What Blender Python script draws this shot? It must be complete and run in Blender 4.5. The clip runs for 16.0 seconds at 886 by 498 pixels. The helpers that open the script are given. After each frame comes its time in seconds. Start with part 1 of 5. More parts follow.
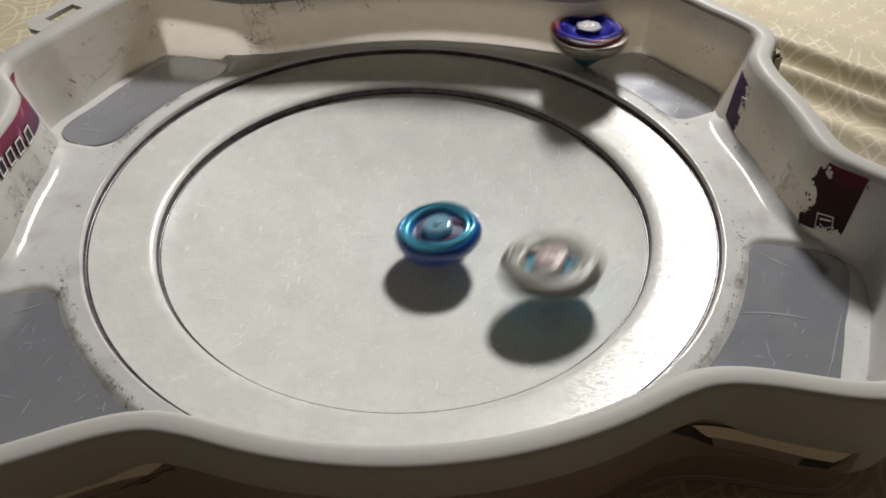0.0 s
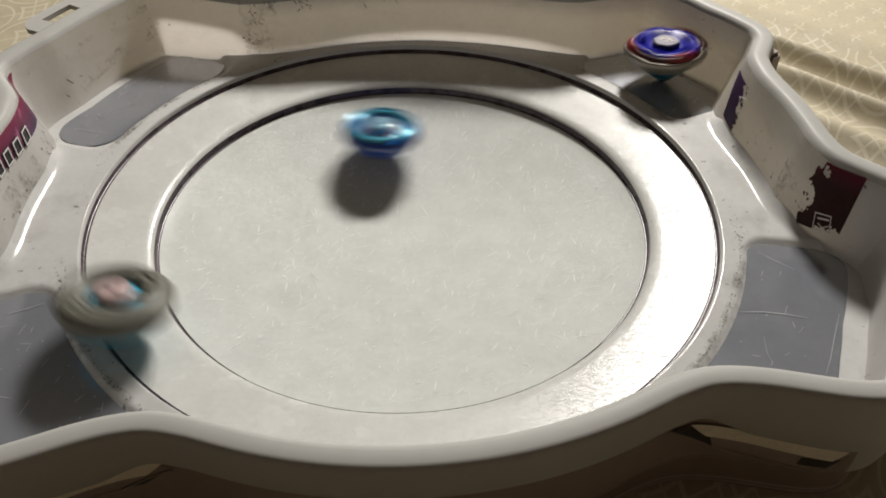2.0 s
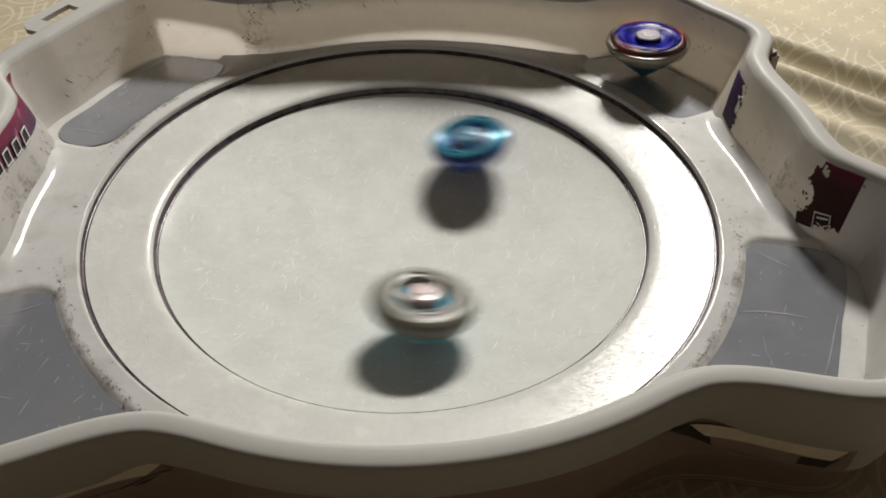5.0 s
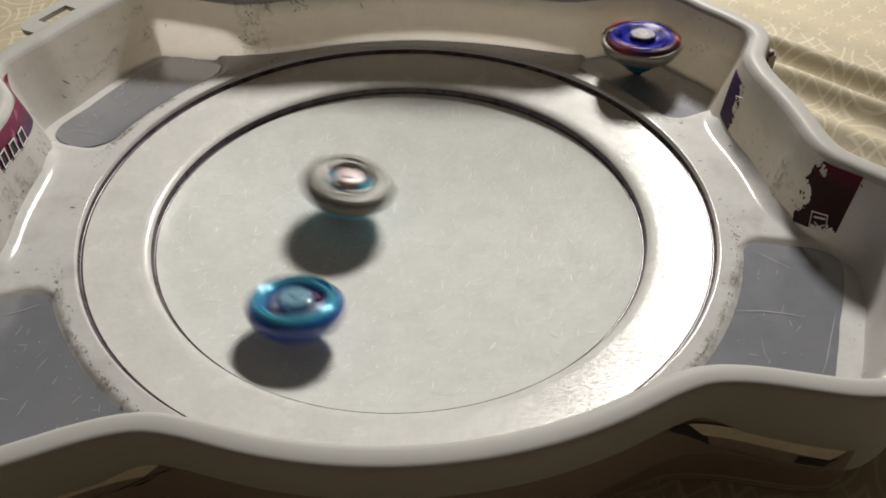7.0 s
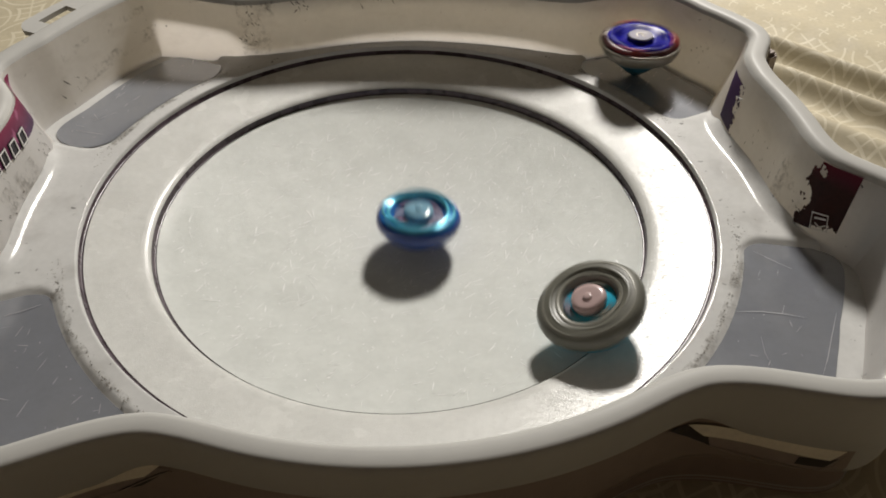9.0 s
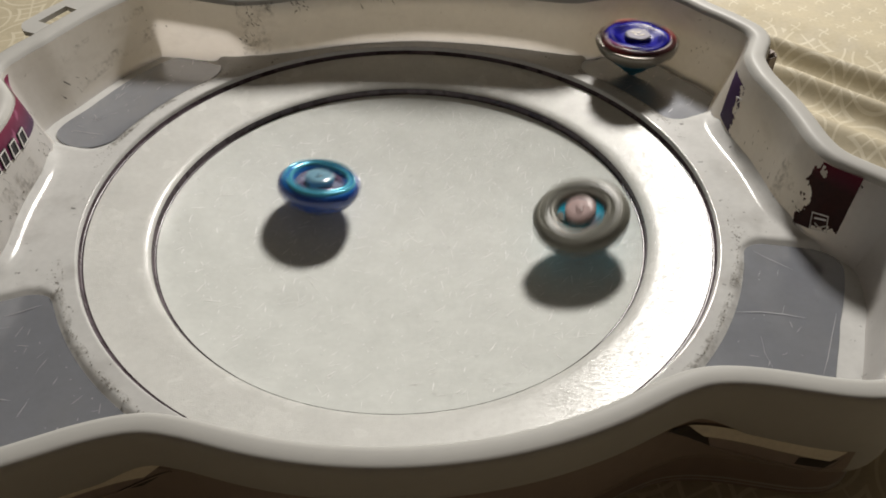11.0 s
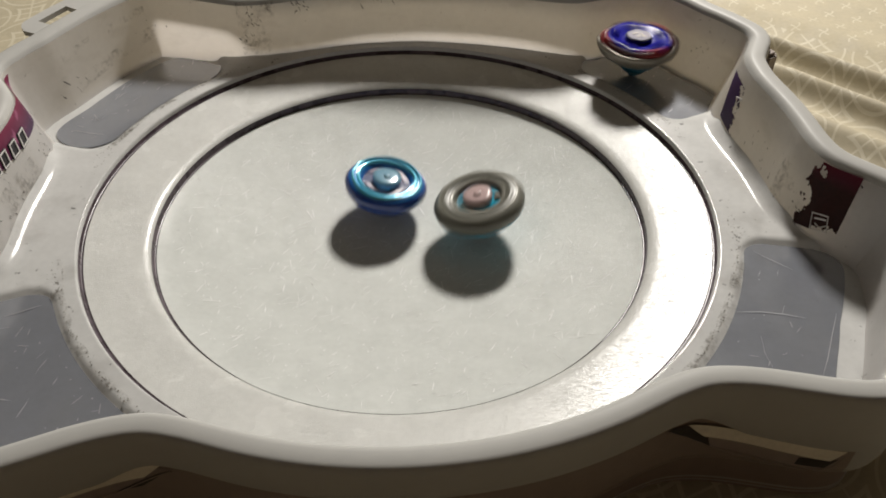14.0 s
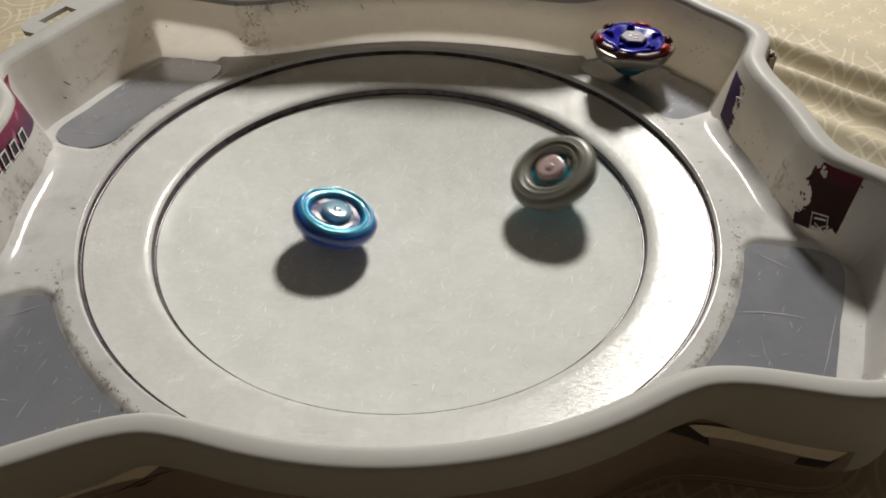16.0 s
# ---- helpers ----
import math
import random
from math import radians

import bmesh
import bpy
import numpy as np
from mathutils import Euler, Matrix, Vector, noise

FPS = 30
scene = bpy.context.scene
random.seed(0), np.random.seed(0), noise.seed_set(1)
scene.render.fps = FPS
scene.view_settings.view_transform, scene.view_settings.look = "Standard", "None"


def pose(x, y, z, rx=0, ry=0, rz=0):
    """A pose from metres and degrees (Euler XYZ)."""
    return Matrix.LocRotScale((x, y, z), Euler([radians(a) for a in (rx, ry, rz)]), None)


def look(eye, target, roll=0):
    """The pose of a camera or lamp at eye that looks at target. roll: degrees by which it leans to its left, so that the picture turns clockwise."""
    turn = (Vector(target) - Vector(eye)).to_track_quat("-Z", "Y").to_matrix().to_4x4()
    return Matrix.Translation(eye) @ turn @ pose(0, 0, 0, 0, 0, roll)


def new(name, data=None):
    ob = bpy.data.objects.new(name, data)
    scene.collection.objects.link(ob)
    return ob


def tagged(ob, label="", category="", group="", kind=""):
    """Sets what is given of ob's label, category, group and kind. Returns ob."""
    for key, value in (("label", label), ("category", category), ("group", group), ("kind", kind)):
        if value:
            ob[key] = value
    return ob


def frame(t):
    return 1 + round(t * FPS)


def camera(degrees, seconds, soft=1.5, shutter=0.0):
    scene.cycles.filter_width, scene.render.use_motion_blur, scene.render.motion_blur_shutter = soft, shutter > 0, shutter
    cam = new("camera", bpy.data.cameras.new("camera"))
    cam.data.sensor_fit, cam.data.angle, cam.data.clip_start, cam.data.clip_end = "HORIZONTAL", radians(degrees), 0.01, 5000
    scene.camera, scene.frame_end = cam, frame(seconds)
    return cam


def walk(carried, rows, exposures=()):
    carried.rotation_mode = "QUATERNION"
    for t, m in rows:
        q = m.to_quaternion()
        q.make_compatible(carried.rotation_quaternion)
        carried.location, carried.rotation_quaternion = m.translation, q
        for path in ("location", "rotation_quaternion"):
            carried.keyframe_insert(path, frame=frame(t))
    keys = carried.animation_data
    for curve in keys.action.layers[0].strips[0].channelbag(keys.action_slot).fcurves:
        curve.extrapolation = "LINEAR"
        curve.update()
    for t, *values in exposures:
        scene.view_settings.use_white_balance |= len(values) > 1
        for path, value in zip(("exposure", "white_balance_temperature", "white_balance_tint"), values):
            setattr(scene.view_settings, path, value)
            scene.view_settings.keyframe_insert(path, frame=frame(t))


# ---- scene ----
# camera and its drift
EYE = (0.0000, -0.3596, 0.3022)
cam = camera(54.16, 16.0, soft=1.8, shutter=0.5)
walk(cam, [
    (0, look(EYE, (0.0203, 0.0030, -0.0254), 0.52)),
    (0.5, look(EYE, (0.0207, 0.0032, -0.0252), 0.52)),
    (1, look(EYE, (0.0212, 0.0034, -0.0249), 0.52)),
    (1.5, look(EYE, (0.0213, 0.0030, -0.0253), 0.52)),
    (2.5, look(EYE, (0.0213, 0.0029, -0.0254), 0.52)),
    (4, look(EYE, (0.0216, 0.0028, -0.0255), 0.52)),
    (6.5, look(EYE, (0.0221, 0.0028, -0.0255), 0.52)),
    (7, look(EYE, (0.0229, 0.0028, -0.0254), 0.52)),
    (7.5, look(EYE, (0.0234, 0.0029, -0.0253), 0.52)),
    (8.5, look(EYE, (0.0234, 0.0031, -0.0250), 0.52)),
    (9, look(EYE, (0.0227, 0.0031, -0.0252), 0.52)),
    (11.5, look(EYE, (0.0227, 0.0032, -0.0250), 0.52)),
    (16, look(EYE, (0.0227, 0.0032, -0.0250), 0.52)),
], exposures=[(0, 0.0, 6300, 10), (1.2, 0.0, 6300, 10), (2.2, 0.0, 6500, 10), (16, 0.0, 6500, 10)])

# ---- light ----
world = bpy.data.worlds.new("room_air")
scene.world = world
world.use_nodes = True
world.node_tree.nodes["Background"].inputs[0].default_value = (0.55, 0.50, 0.42, 1)
world.node_tree.nodes["Background"].inputs[1].default_value = 0.056
scene.view_settings.exposure = 0.0

lamp_data = bpy.data.lights.new("ceiling_lamp_light", "AREA")
lamp_data.shape, lamp_data.size, lamp_data.energy = "DISK", 0.18, 20.0
lamp_data.color = (1.0, 0.952, 0.885)
lamp = new("ceiling_lamp_light", lamp_data)
lamp.matrix_world = look((0.327, 0.923, 0.788), (0, 0, 0))


# ---- materials ----
def nodes_of(mat):
    mat.use_nodes = True
    nt = mat.node_tree
    return nt, nt.nodes, nt.links, nt.nodes["Principled BSDF"]


def plain(name, colour, rough=0.4, metal=0.0, coat=0.0, trans=0.0, grain=0.06, scale=120, bump=0.0):
    """A surface with slight blotches of tone and gloss at two scales."""
    mat = bpy.data.materials.new(name)
    nt, n, l, b = nodes_of(mat)
    tex = n.new("ShaderNodeTexCoord")
    fine, broad = n.new("ShaderNodeTexNoise"), n.new("ShaderNodeTexNoise")
    fine.inputs["Scale"].default_value, broad.inputs["Scale"].default_value = scale * 5, scale
    fine.inputs["Detail"].default_value = 4
    for t in (fine, broad):
        l.new(tex.outputs["Object"], t.inputs["Vector"])
    add = n.new("ShaderNodeMath")
    add.operation = "ADD"
    l.new(fine.outputs["Fac"], add.inputs[0]), l.new(broad.outputs["Fac"], add.inputs[1])
    ramp = n.new("ShaderNodeMapRange")
    ramp.inputs["From Min"].default_value, ramp.inputs["From Max"].default_value = 0.6, 1.4
    ramp.inputs["To Min"].default_value, ramp.inputs["To Max"].default_value = 1 - grain * 2, 1 + grain
    l.new(add.outputs[0], ramp.inputs["Value"])
    mul = n.new("ShaderNodeVectorMath")
    mul.operation = "SCALE"
    mul.inputs[0].default_value = colour
    l.new(ramp.outputs[0], mul.inputs["Scale"])
    l.new(mul.outputs[0], b.inputs["Base Color"])
    rr = n.new("ShaderNodeMapRange")
    rr.inputs["From Min"].default_value, rr.inputs["From Max"].default_value = 0.3, 0.7
    rr.inputs["To Min"].default_value, rr.inputs["To Max"].default_value = rough * 0.85, min(1, rough * 1.15)
    l.new(broad.outputs["Fac"], rr.inputs["Value"]), l.new(rr.outputs[0], b.inputs["Roughness"])
    b.inputs["Metallic"].default_value = metal
    b.inputs["Coat Weight"].default_value, b.inputs["Coat Roughness"].default_value = coat, 0.08
    b.inputs["Transmission Weight"].default_value = trans
    if bump:
        bp = n.new("ShaderNodeBump")
        bp.inputs["Strength"].default_value, bp.inputs["Distance"].default_value = bump, 0.0004
        l.new(fine.outputs["Fac"], bp.inputs["Height"]), l.new(bp.outputs[0], b.inputs["Normal"])
    return mat


def scuffed(name, colour, rough, smudge, scratch, specks=0.0, haze=0.0, streak=0.0):
    """White moulded plastic with grey rubbed smudges, hair scratches and dirt specks."""
    mat = plain(name, colour, rough, grain=0.045, scale=60)
    nt, n, l, b = nodes_of(mat)
    tex = n.new("ShaderNodeTexCoord")
    base = b.inputs["Base Color"].links[0].from_socket

    def dirt(scale, lo, hi, tint, stretch, detail=6, amount=1.0, source=None):
        mp = n.new("ShaderNodeMapping")
        mp.inputs["Scale"].default_value = stretch
        mp.inputs["Rotation"].default_value = (0.2, 0.5, scale)
        no = n.new("ShaderNodeTexNoise")
        no.inputs["Scale"].default_value, no.inputs["Detail"].default_value = scale, detail
        l.new(tex.outputs["Object"], mp.inputs["Vector"]), l.new(mp.outputs[0], no.inputs["Vector"])
        mr = n.new("ShaderNodeMapRange")
        mr.inputs["From Min"].default_value, mr.inputs["From Max"].default_value = lo, hi
        mr.inputs["To Max"].default_value = amount
        l.new(no.outputs["Fac"], mr.inputs["Value"])
        mix = n.new("ShaderNodeMix")
        mix.data_type = "RGBA"
        l.new(mr.outputs[0], mix.inputs["Factor"])
        l.new(source, mix.inputs["A"])
        mix.inputs["B"].default_value = (*tint, 1)
        return mix.outputs["Result"]

    col = base
    if smudge:
        col = dirt(38, 0.57, 0.78, (0.20, 0.18, 0.16), (1, 1, 2.2), 8, smudge, col)
    if haze:
        col = dirt(30, 0.48, 0.72, (0.42, 0.43, 0.45), (1.6, 0.8, 1), 4, haze, col)
    if specks:
        col = dirt(230, 0.68, 0.74, (0.05, 0.045, 0.04), (1, 1, 1), 5, specks, col)
    l.new(col, b.inputs["Base Color"])
    if scratch:
        grain = n.new("ShaderNodeTexNoise")
        grain.inputs["Scale"].default_value, grain.inputs["Detail"].default_value = 1800, 3
        l.new(tex.outputs["Object"], grain.inputs["Vector"])
        bp = n.new("ShaderNodeBump")
        bp.inputs["Strength"].default_value, bp.inputs["Distance"].default_value = scratch, 0.00012
        l.new(grain.outputs["Fac"], bp.inputs["Height"]), l.new(bp.outputs[0], b.inputs["Normal"])
        if streak:
            last = bp
            for k, turn in enumerate((0.4, 1.5, 2.5)):
                mp, hair = n.new("ShaderNodeMapping"), n.new("ShaderNodeTexNoise")
                mp.inputs["Rotation"].default_value, mp.inputs["Scale"].default_value = (0, 0, turn), (1, 14, 1)
                hair.inputs["Scale"].default_value, hair.inputs["Detail"].default_value = 260 + 60 * k, 3
                l.new(tex.outputs["Object"], mp.inputs["Vector"]), l.new(mp.outputs[0], hair.inputs["Vector"])
                sharp, bp = n.new("ShaderNodeMapRange"), n.new("ShaderNodeBump")
                sharp.inputs["From Min"].default_value, sharp.inputs["From Max"].default_value = 0.60, 0.70
                bp.inputs["Strength"].default_value, bp.inputs["Distance"].default_value = streak, 0.00012
                l.new(hair.outputs["Fac"], sharp.inputs["Value"]), l.new(sharp.outputs[0], bp.inputs["Height"])
                l.new(last.outputs[0], bp.inputs["Normal"])
                last = bp
            l.new(last.outputs[0], b.inputs["Normal"])
    return mat


M_DISH = scuffed("worn_matt_white_plastic", (0.635, 0.655, 0.625), 0.19, 0.0, 0.14, 0.16, streak=0.30)
M_DISH.node_tree.nodes["Principled BSDF"].inputs["Specular IOR Level"].default_value = 0.2
M_BAND = scuffed("rubbed_white_plastic", (0.625, 0.628, 0.598), 0.25, 0.10, 0.30, 0.16, streak=0.34)
M_BAND.node_tree.nodes["Principled BSDF"].inputs["Specular IOR Level"].default_value = 0.44
M_FLOOR = scuffed("glossy_white_plastic", (0.60, 0.60, 0.585), 0.14, 0.35, 0.10, 0.7)
M_FLOOR.node_tree.nodes["Principled BSDF"].inputs["Specular IOR Level"].default_value = 0.16
M_WALL = scuffed("glossy_white_wall_plastic", (0.80, 0.79, 0.775), 0.13, 0.4, 0.05, 0.5)


def let_light_through(mat, amount, tint):
    """Thin white plastic that passes some warm light from its far side."""
    nt, n, l, b = nodes_of(mat)
    tr, mix = n.new("ShaderNodeBsdfTranslucent"), n.new("ShaderNodeMixShader")
    tr.inputs["Color"].default_value = (*tint, 1)
    mix.inputs[0].default_value = amount
    out = n["Material Output"]
    l.new(b.outputs[0], mix.inputs[1]), l.new(tr.outputs[0], mix.inputs[2]), l.new(mix.outputs[0], out.inputs["Surface"])


let_light_through(M_WALL, 0.46, (0.88, 0.825, 0.77))
M_RIM = plain("smooth_white_rim_plastic", (0.50, 0.495, 0.47), 0.42, grain=0.02, scale=30)
M_RIM.node_tree.nodes["Principled BSDF"].inputs["Specular IOR Level"].default_value = 0.07
# shade below the rim, put into the plastic's colour as brown-grey
M_SKIRT = plain("under_rim_shade_brown", (0.32, 0.262, 0.228), 0.4, grain=0.05, scale=30)
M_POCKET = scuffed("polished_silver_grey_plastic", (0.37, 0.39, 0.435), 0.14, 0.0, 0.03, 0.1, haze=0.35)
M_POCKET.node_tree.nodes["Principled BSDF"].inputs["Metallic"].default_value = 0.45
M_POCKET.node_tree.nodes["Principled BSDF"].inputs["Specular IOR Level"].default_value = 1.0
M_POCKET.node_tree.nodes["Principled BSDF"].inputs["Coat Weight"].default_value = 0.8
M_GROOVE = plain("dark_grime", (0.085, 0.062, 0.075), 0.28, grain=0.3, scale=90)
# shade in the ends of the handle slots, painted as dark patches
M_DARK = plain("slot_end_shade", (0.05, 0.042, 0.04), 0.5)
# lit cloth behind the handle slots, put in as a cream colour
M_CREAM = plain("lit_cloth_cream", (0.92, 0.86, 0.72), 0.6)


TURN = 3.0
SIDE = [(0, .206), (8, .2055), (11, .2062), (13, .2079), (15, .2103), (17, .2141), (19, .2226), (21, .2325), (23, .235), (27, .2339), (31, .232), (36, .2330)]
FAR_EAST = SIDE + [(39, .2342), (41.5, .2342), (43.2, .2300), (45, .2190), (47, .2065), (49.5, .1965), (52.5, .1905), (56, .1865), (60, .1840), (66, .1812), (74, .1783), (90, .1765)]
FAR_WEST = SIDE + [(41, .2346), (46.5, .2362), (49.8, .2362), (51.3, .2335), (52.8, .2250), (55, .2130), (58, .2005), (61, .1912), (65, .1840), (70, .1802), (75, .1783), (90, .1765)]
NEAR = [(0, .206), (5, .2066), (7, .2078), (9, .21), (11, .2146), (13, .2240), (15, .2361), (17, .2431), (19, .2445), (22, .2439), (29, .2418), (35, .2436), (40, .2464),
        (42, .2468), (44, .2461), (46, .2417), (48, .2322), (50, .2198), (52, .2085), (54, .2000), (56, .1938), (58, .1897), (60, .1875), (63, .1857), (66, .1853), (90, .185)]


def make_rim():
    """The outline by quarters: two far ones, and a near one mirrored."""
    ang = np.arange(1440) / 4.0
    quad = (ang // 90).astype(int)
    loc = np.where(quad % 2 == 0, ang % 90, 90 - ang % 90)
    east, west, near = (np.interp(loc, [q[0] for q in table], [q[1] for q in table]) for table in (FAR_EAST, FAR_WEST, NEAR))
    r = np.where(quad == 0, east, np.where(quad == 1, west, near))
    g = np.exp(-0.5 * (np.arange(-16, 17) / 2.2) ** 2)
    g /= g.sum()
    return np.convolve(np.concatenate([r[-16:], r, r[:16]]), g, "valid")


RIM_R = make_rim()
NT = 720
ANG = np.arange(NT) * 2 * math.pi / NT
_r = RIM_R[::2]
_t = ANG + radians(TURN)
PLAN = np.stack([_r * np.cos(_t), _r * np.sin(_t)], 1)
_d = np.roll(PLAN, -1, 0) - np.roll(PLAN, 1, 0)
_d /= np.linalg.norm(_d, axis=1)[:, None]
NORM = np.stack([_d[:, 1], -_d[:, 0]], 1)
FLOOR_Z = 0.0136
POCKET_Z = 0.0115
R1, R2 = 0.13, 0.1639


_q = np.degrees(ANG) % 180
STEEP = np.interp(np.minimum(_q, 180 - _q), [0, 18, 26, 48, 56, 90], [1, 1, 0.6, 0.6, 0.45, 0.45])
STEEP = np.where(_t % (2 * math.pi) < math.pi, np.interp(np.minimum(_q, 180 - _q), [0, 18, 26, 48, 57, 90], [1, 1, 0.85, 0.85, 0.70, 0.62]), STEEP)


# the rim dips a little along its unseen back, added to shorten its shadow
_j = np.arange(NT)
DIP = 0.0040 * np.clip((_j - 76) / 24.0, 0, 1) * np.clip((258 - _j) / 20.0, 0, 1)


def dipped(z, j):
    return z - DIP[j] * min(1.0, max(0.0, (z - 0.036) / 0.012))


def mesh_of(name, verts, faces, material, smooth=True):
    me = bpy.data.meshes.new(name)
    me.from_pydata([tuple(map(float, v)) for v in verts], [], faces)
    me.materials.append(material)
    me.polygons.foreach_set("use_smooth", [smooth] * len(me.polygons))
    me.update()
    return me


def child(name, me, parent, label=""):
    ob = new(name, me)
    ob.parent = parent
    return tagged(ob, label)


def part(name, bm, material, parent, label=""):
    me = bpy.data.meshes.new(name)
    bm.to_mesh(me)
    bm.free()
    me.materials.append(material)
    return child(name, me, parent, label)


def strip_faces(rows, n, closed=True):
    out = []
    for i in range(rows - 1):
        for j in range(n if closed else n - 1):
            k = (j + 1) % n
            out.append((i * n + j, i * n + k, (i + 1) * n + k, (i + 1) * n + j))
    return out


def loft(name, profile, material, parent, label=""):
    """A strip that follows the stadium's outline: (outward offset, height) pairs."""
    verts = []
    for o, z in profile:
        p = PLAN + NORM * (o * (STEEP[:, None] if o < -0.003 else 1.0))
        verts += [(x, y, dipped(z, j)) for j, (x, y) in enumerate(p)]
    return child(name, mesh_of(name, verts, strip_faces(len(profile), NT), material), parent, label)


def turned(name, profile, material, parent, label="", n=240, cap=False):
    """A body of revolution from (radius, height) pairs."""
    verts = [(r * math.cos(2 * math.pi * j / n), r * math.sin(2 * math.pi * j / n), z) for r, z in profile for j in range(n)]
    faces = strip_faces(len(profile), n)
    if cap:
        faces.append(tuple(range(n)))
        faces.append(tuple(reversed(range((len(profile) - 1) * n, len(profile) * n))))
    return child(name, mesh_of(name, verts, faces, material), parent, label)


# ---- the stadium ----
stadium = tagged(new("battle_stadium"), "scuffed white plastic spinning-top stadium with grey corner pockets on the cloth", "toy stadium")


def dish_z(r):
    return -0.0022 - 0.0200 * (1 - (r / R1) ** 2) + 0.0006 * max(0.0, (r - 0.121) / (R1 - 0.121)) ** 2


turned("dish", [(0.0004, dish_z(0))] + [(r, dish_z(r)) for r in np.linspace(0.004, R1 - 0.0005, 40)], M_DISH, stadium,
       "shallow matt white dish with fine scratches")
turned("groove_line", [(R1 - 0.0010, -0.0016), (R1 - 0.0002, -0.0019), (R1 + 0.0002, -0.0010), (R1 + 0.0006, 0.0006), (R1 + 0.0009, 0.0017)], M_GROOVE, stadium,
       "dark grimy step line")
turned("ring_band", [(R1 + 0.0008, 0.0012), (R1 + 0.0016, 0.0022), (R1 + 0.0030, 0.0031), (R1 + 0.0046, 0.0037), (R1 + 0.0062, 0.0041)] + [(R1 + 0.0062 + u * (R2 - R1 - 0.0079), 0.0041 + 0.0050 * u) for u in np.linspace(0.05, 1, 24)],
       M_BAND, stadium, "sloping white ring with rubbed highlights")
turned("groove_line", [(R2 - 0.0018, 0.0092), (R2 - 0.0010, 0.0088), (R2 - 0.0003, 0.0094), (R2 + 0.0002, 0.0109), (R2 + 0.0004, 0.0111)], M_GROOVE, stadium, "dark grimy step line")


def smooth01(x):
    x = np.clip(x, 0, 1)
    return x * x * (3 - 2 * x)


POCKET = [(18.8, 47.0), (123.3, 160.2), (195.0, 236.0), (304.0, 345.0)]


def pocket_mask(deg, r, redge):
    """1 inside a pocket, 0 outside, with a soft lip."""
    best = 0.0
    for a, b in POCKET:
        mid, half = (a + b) / 2, (b - a) / 2
        da = abs((deg - mid + 180) % 360 - 180)
        s = (half - da) * math.pi / 180 * r
        q = r - 0.1733
        corner = 0.014
        if s < corner and q < corner:
            dd = corner - math.hypot(corner - s, corner - q)
        else:
            dd = min(s, q)
        best = max(best, float(smooth01(dd / 0.0045)))
    return best


def away_from_pockets(deg, r):
    """0 in and beside a pocket, 1 well away from it, along the wall."""
    gap = 1.0
    for a, b in POCKET:
        da = abs((deg - (a + b) / 2 + 180) % 360 - 180) - (b - a) / 2
        gap = min(gap, max(0.0, da * math.pi / 180 * r))
    return float(smooth01((gap - 0.001) / 0.016))


def floor_ring():
    rows = 46
    verts = []
    for i in range(rows):
        s = (i / (rows - 1)) ** 1.4
        for j in range(NT):
            end = PLAN[j] - NORM[j] * 0.0115 * STEEP[j]
            a = math.atan2(end[1], end[0])
            re = math.hypot(*end)
            r = R2 + 0.0003 + (re - R2 - 0.0003) * s
            m = pocket_mask(math.degrees(a) - TURN, r, re)
            verts.append((r * math.cos(a), r * math.sin(a), FLOOR_Z - 0.0026 * max(0.0, 1 - (r - R2 - 0.0003) / 0.0007) ** 2 + 0.0012 * s * (1 - m) + 0.0046 * max(0.0, (s - 0.74) / 0.26) ** 2 * away_from_pockets(math.degrees(a) - TURN, r) * (1.0 if a < 0.7 or a > 2.5 else 0.3) - (FLOOR_Z - POCKET_Z) * m))
    faces = strip_faces(rows, NT)
    child("outer_floor", mesh_of("outer_floor", verts, faces, M_FLOOR), stadium, "glossy white floor ledge with scuffs and specks")


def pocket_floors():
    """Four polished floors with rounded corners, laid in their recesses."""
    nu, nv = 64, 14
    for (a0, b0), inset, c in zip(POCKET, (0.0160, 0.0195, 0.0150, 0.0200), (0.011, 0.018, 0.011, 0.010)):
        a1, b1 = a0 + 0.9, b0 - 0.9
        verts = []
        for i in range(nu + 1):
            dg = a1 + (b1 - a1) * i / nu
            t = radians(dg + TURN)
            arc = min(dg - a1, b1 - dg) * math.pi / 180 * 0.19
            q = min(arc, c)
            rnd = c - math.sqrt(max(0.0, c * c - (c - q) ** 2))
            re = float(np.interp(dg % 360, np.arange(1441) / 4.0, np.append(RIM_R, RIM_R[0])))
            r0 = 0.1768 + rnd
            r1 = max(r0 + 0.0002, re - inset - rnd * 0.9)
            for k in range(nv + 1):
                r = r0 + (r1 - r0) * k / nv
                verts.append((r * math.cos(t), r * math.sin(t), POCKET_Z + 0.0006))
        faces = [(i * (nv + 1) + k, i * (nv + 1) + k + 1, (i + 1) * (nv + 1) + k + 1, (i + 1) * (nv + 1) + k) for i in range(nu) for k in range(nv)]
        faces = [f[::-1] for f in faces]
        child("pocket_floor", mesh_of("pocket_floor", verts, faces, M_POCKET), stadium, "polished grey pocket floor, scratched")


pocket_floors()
floor_ring()

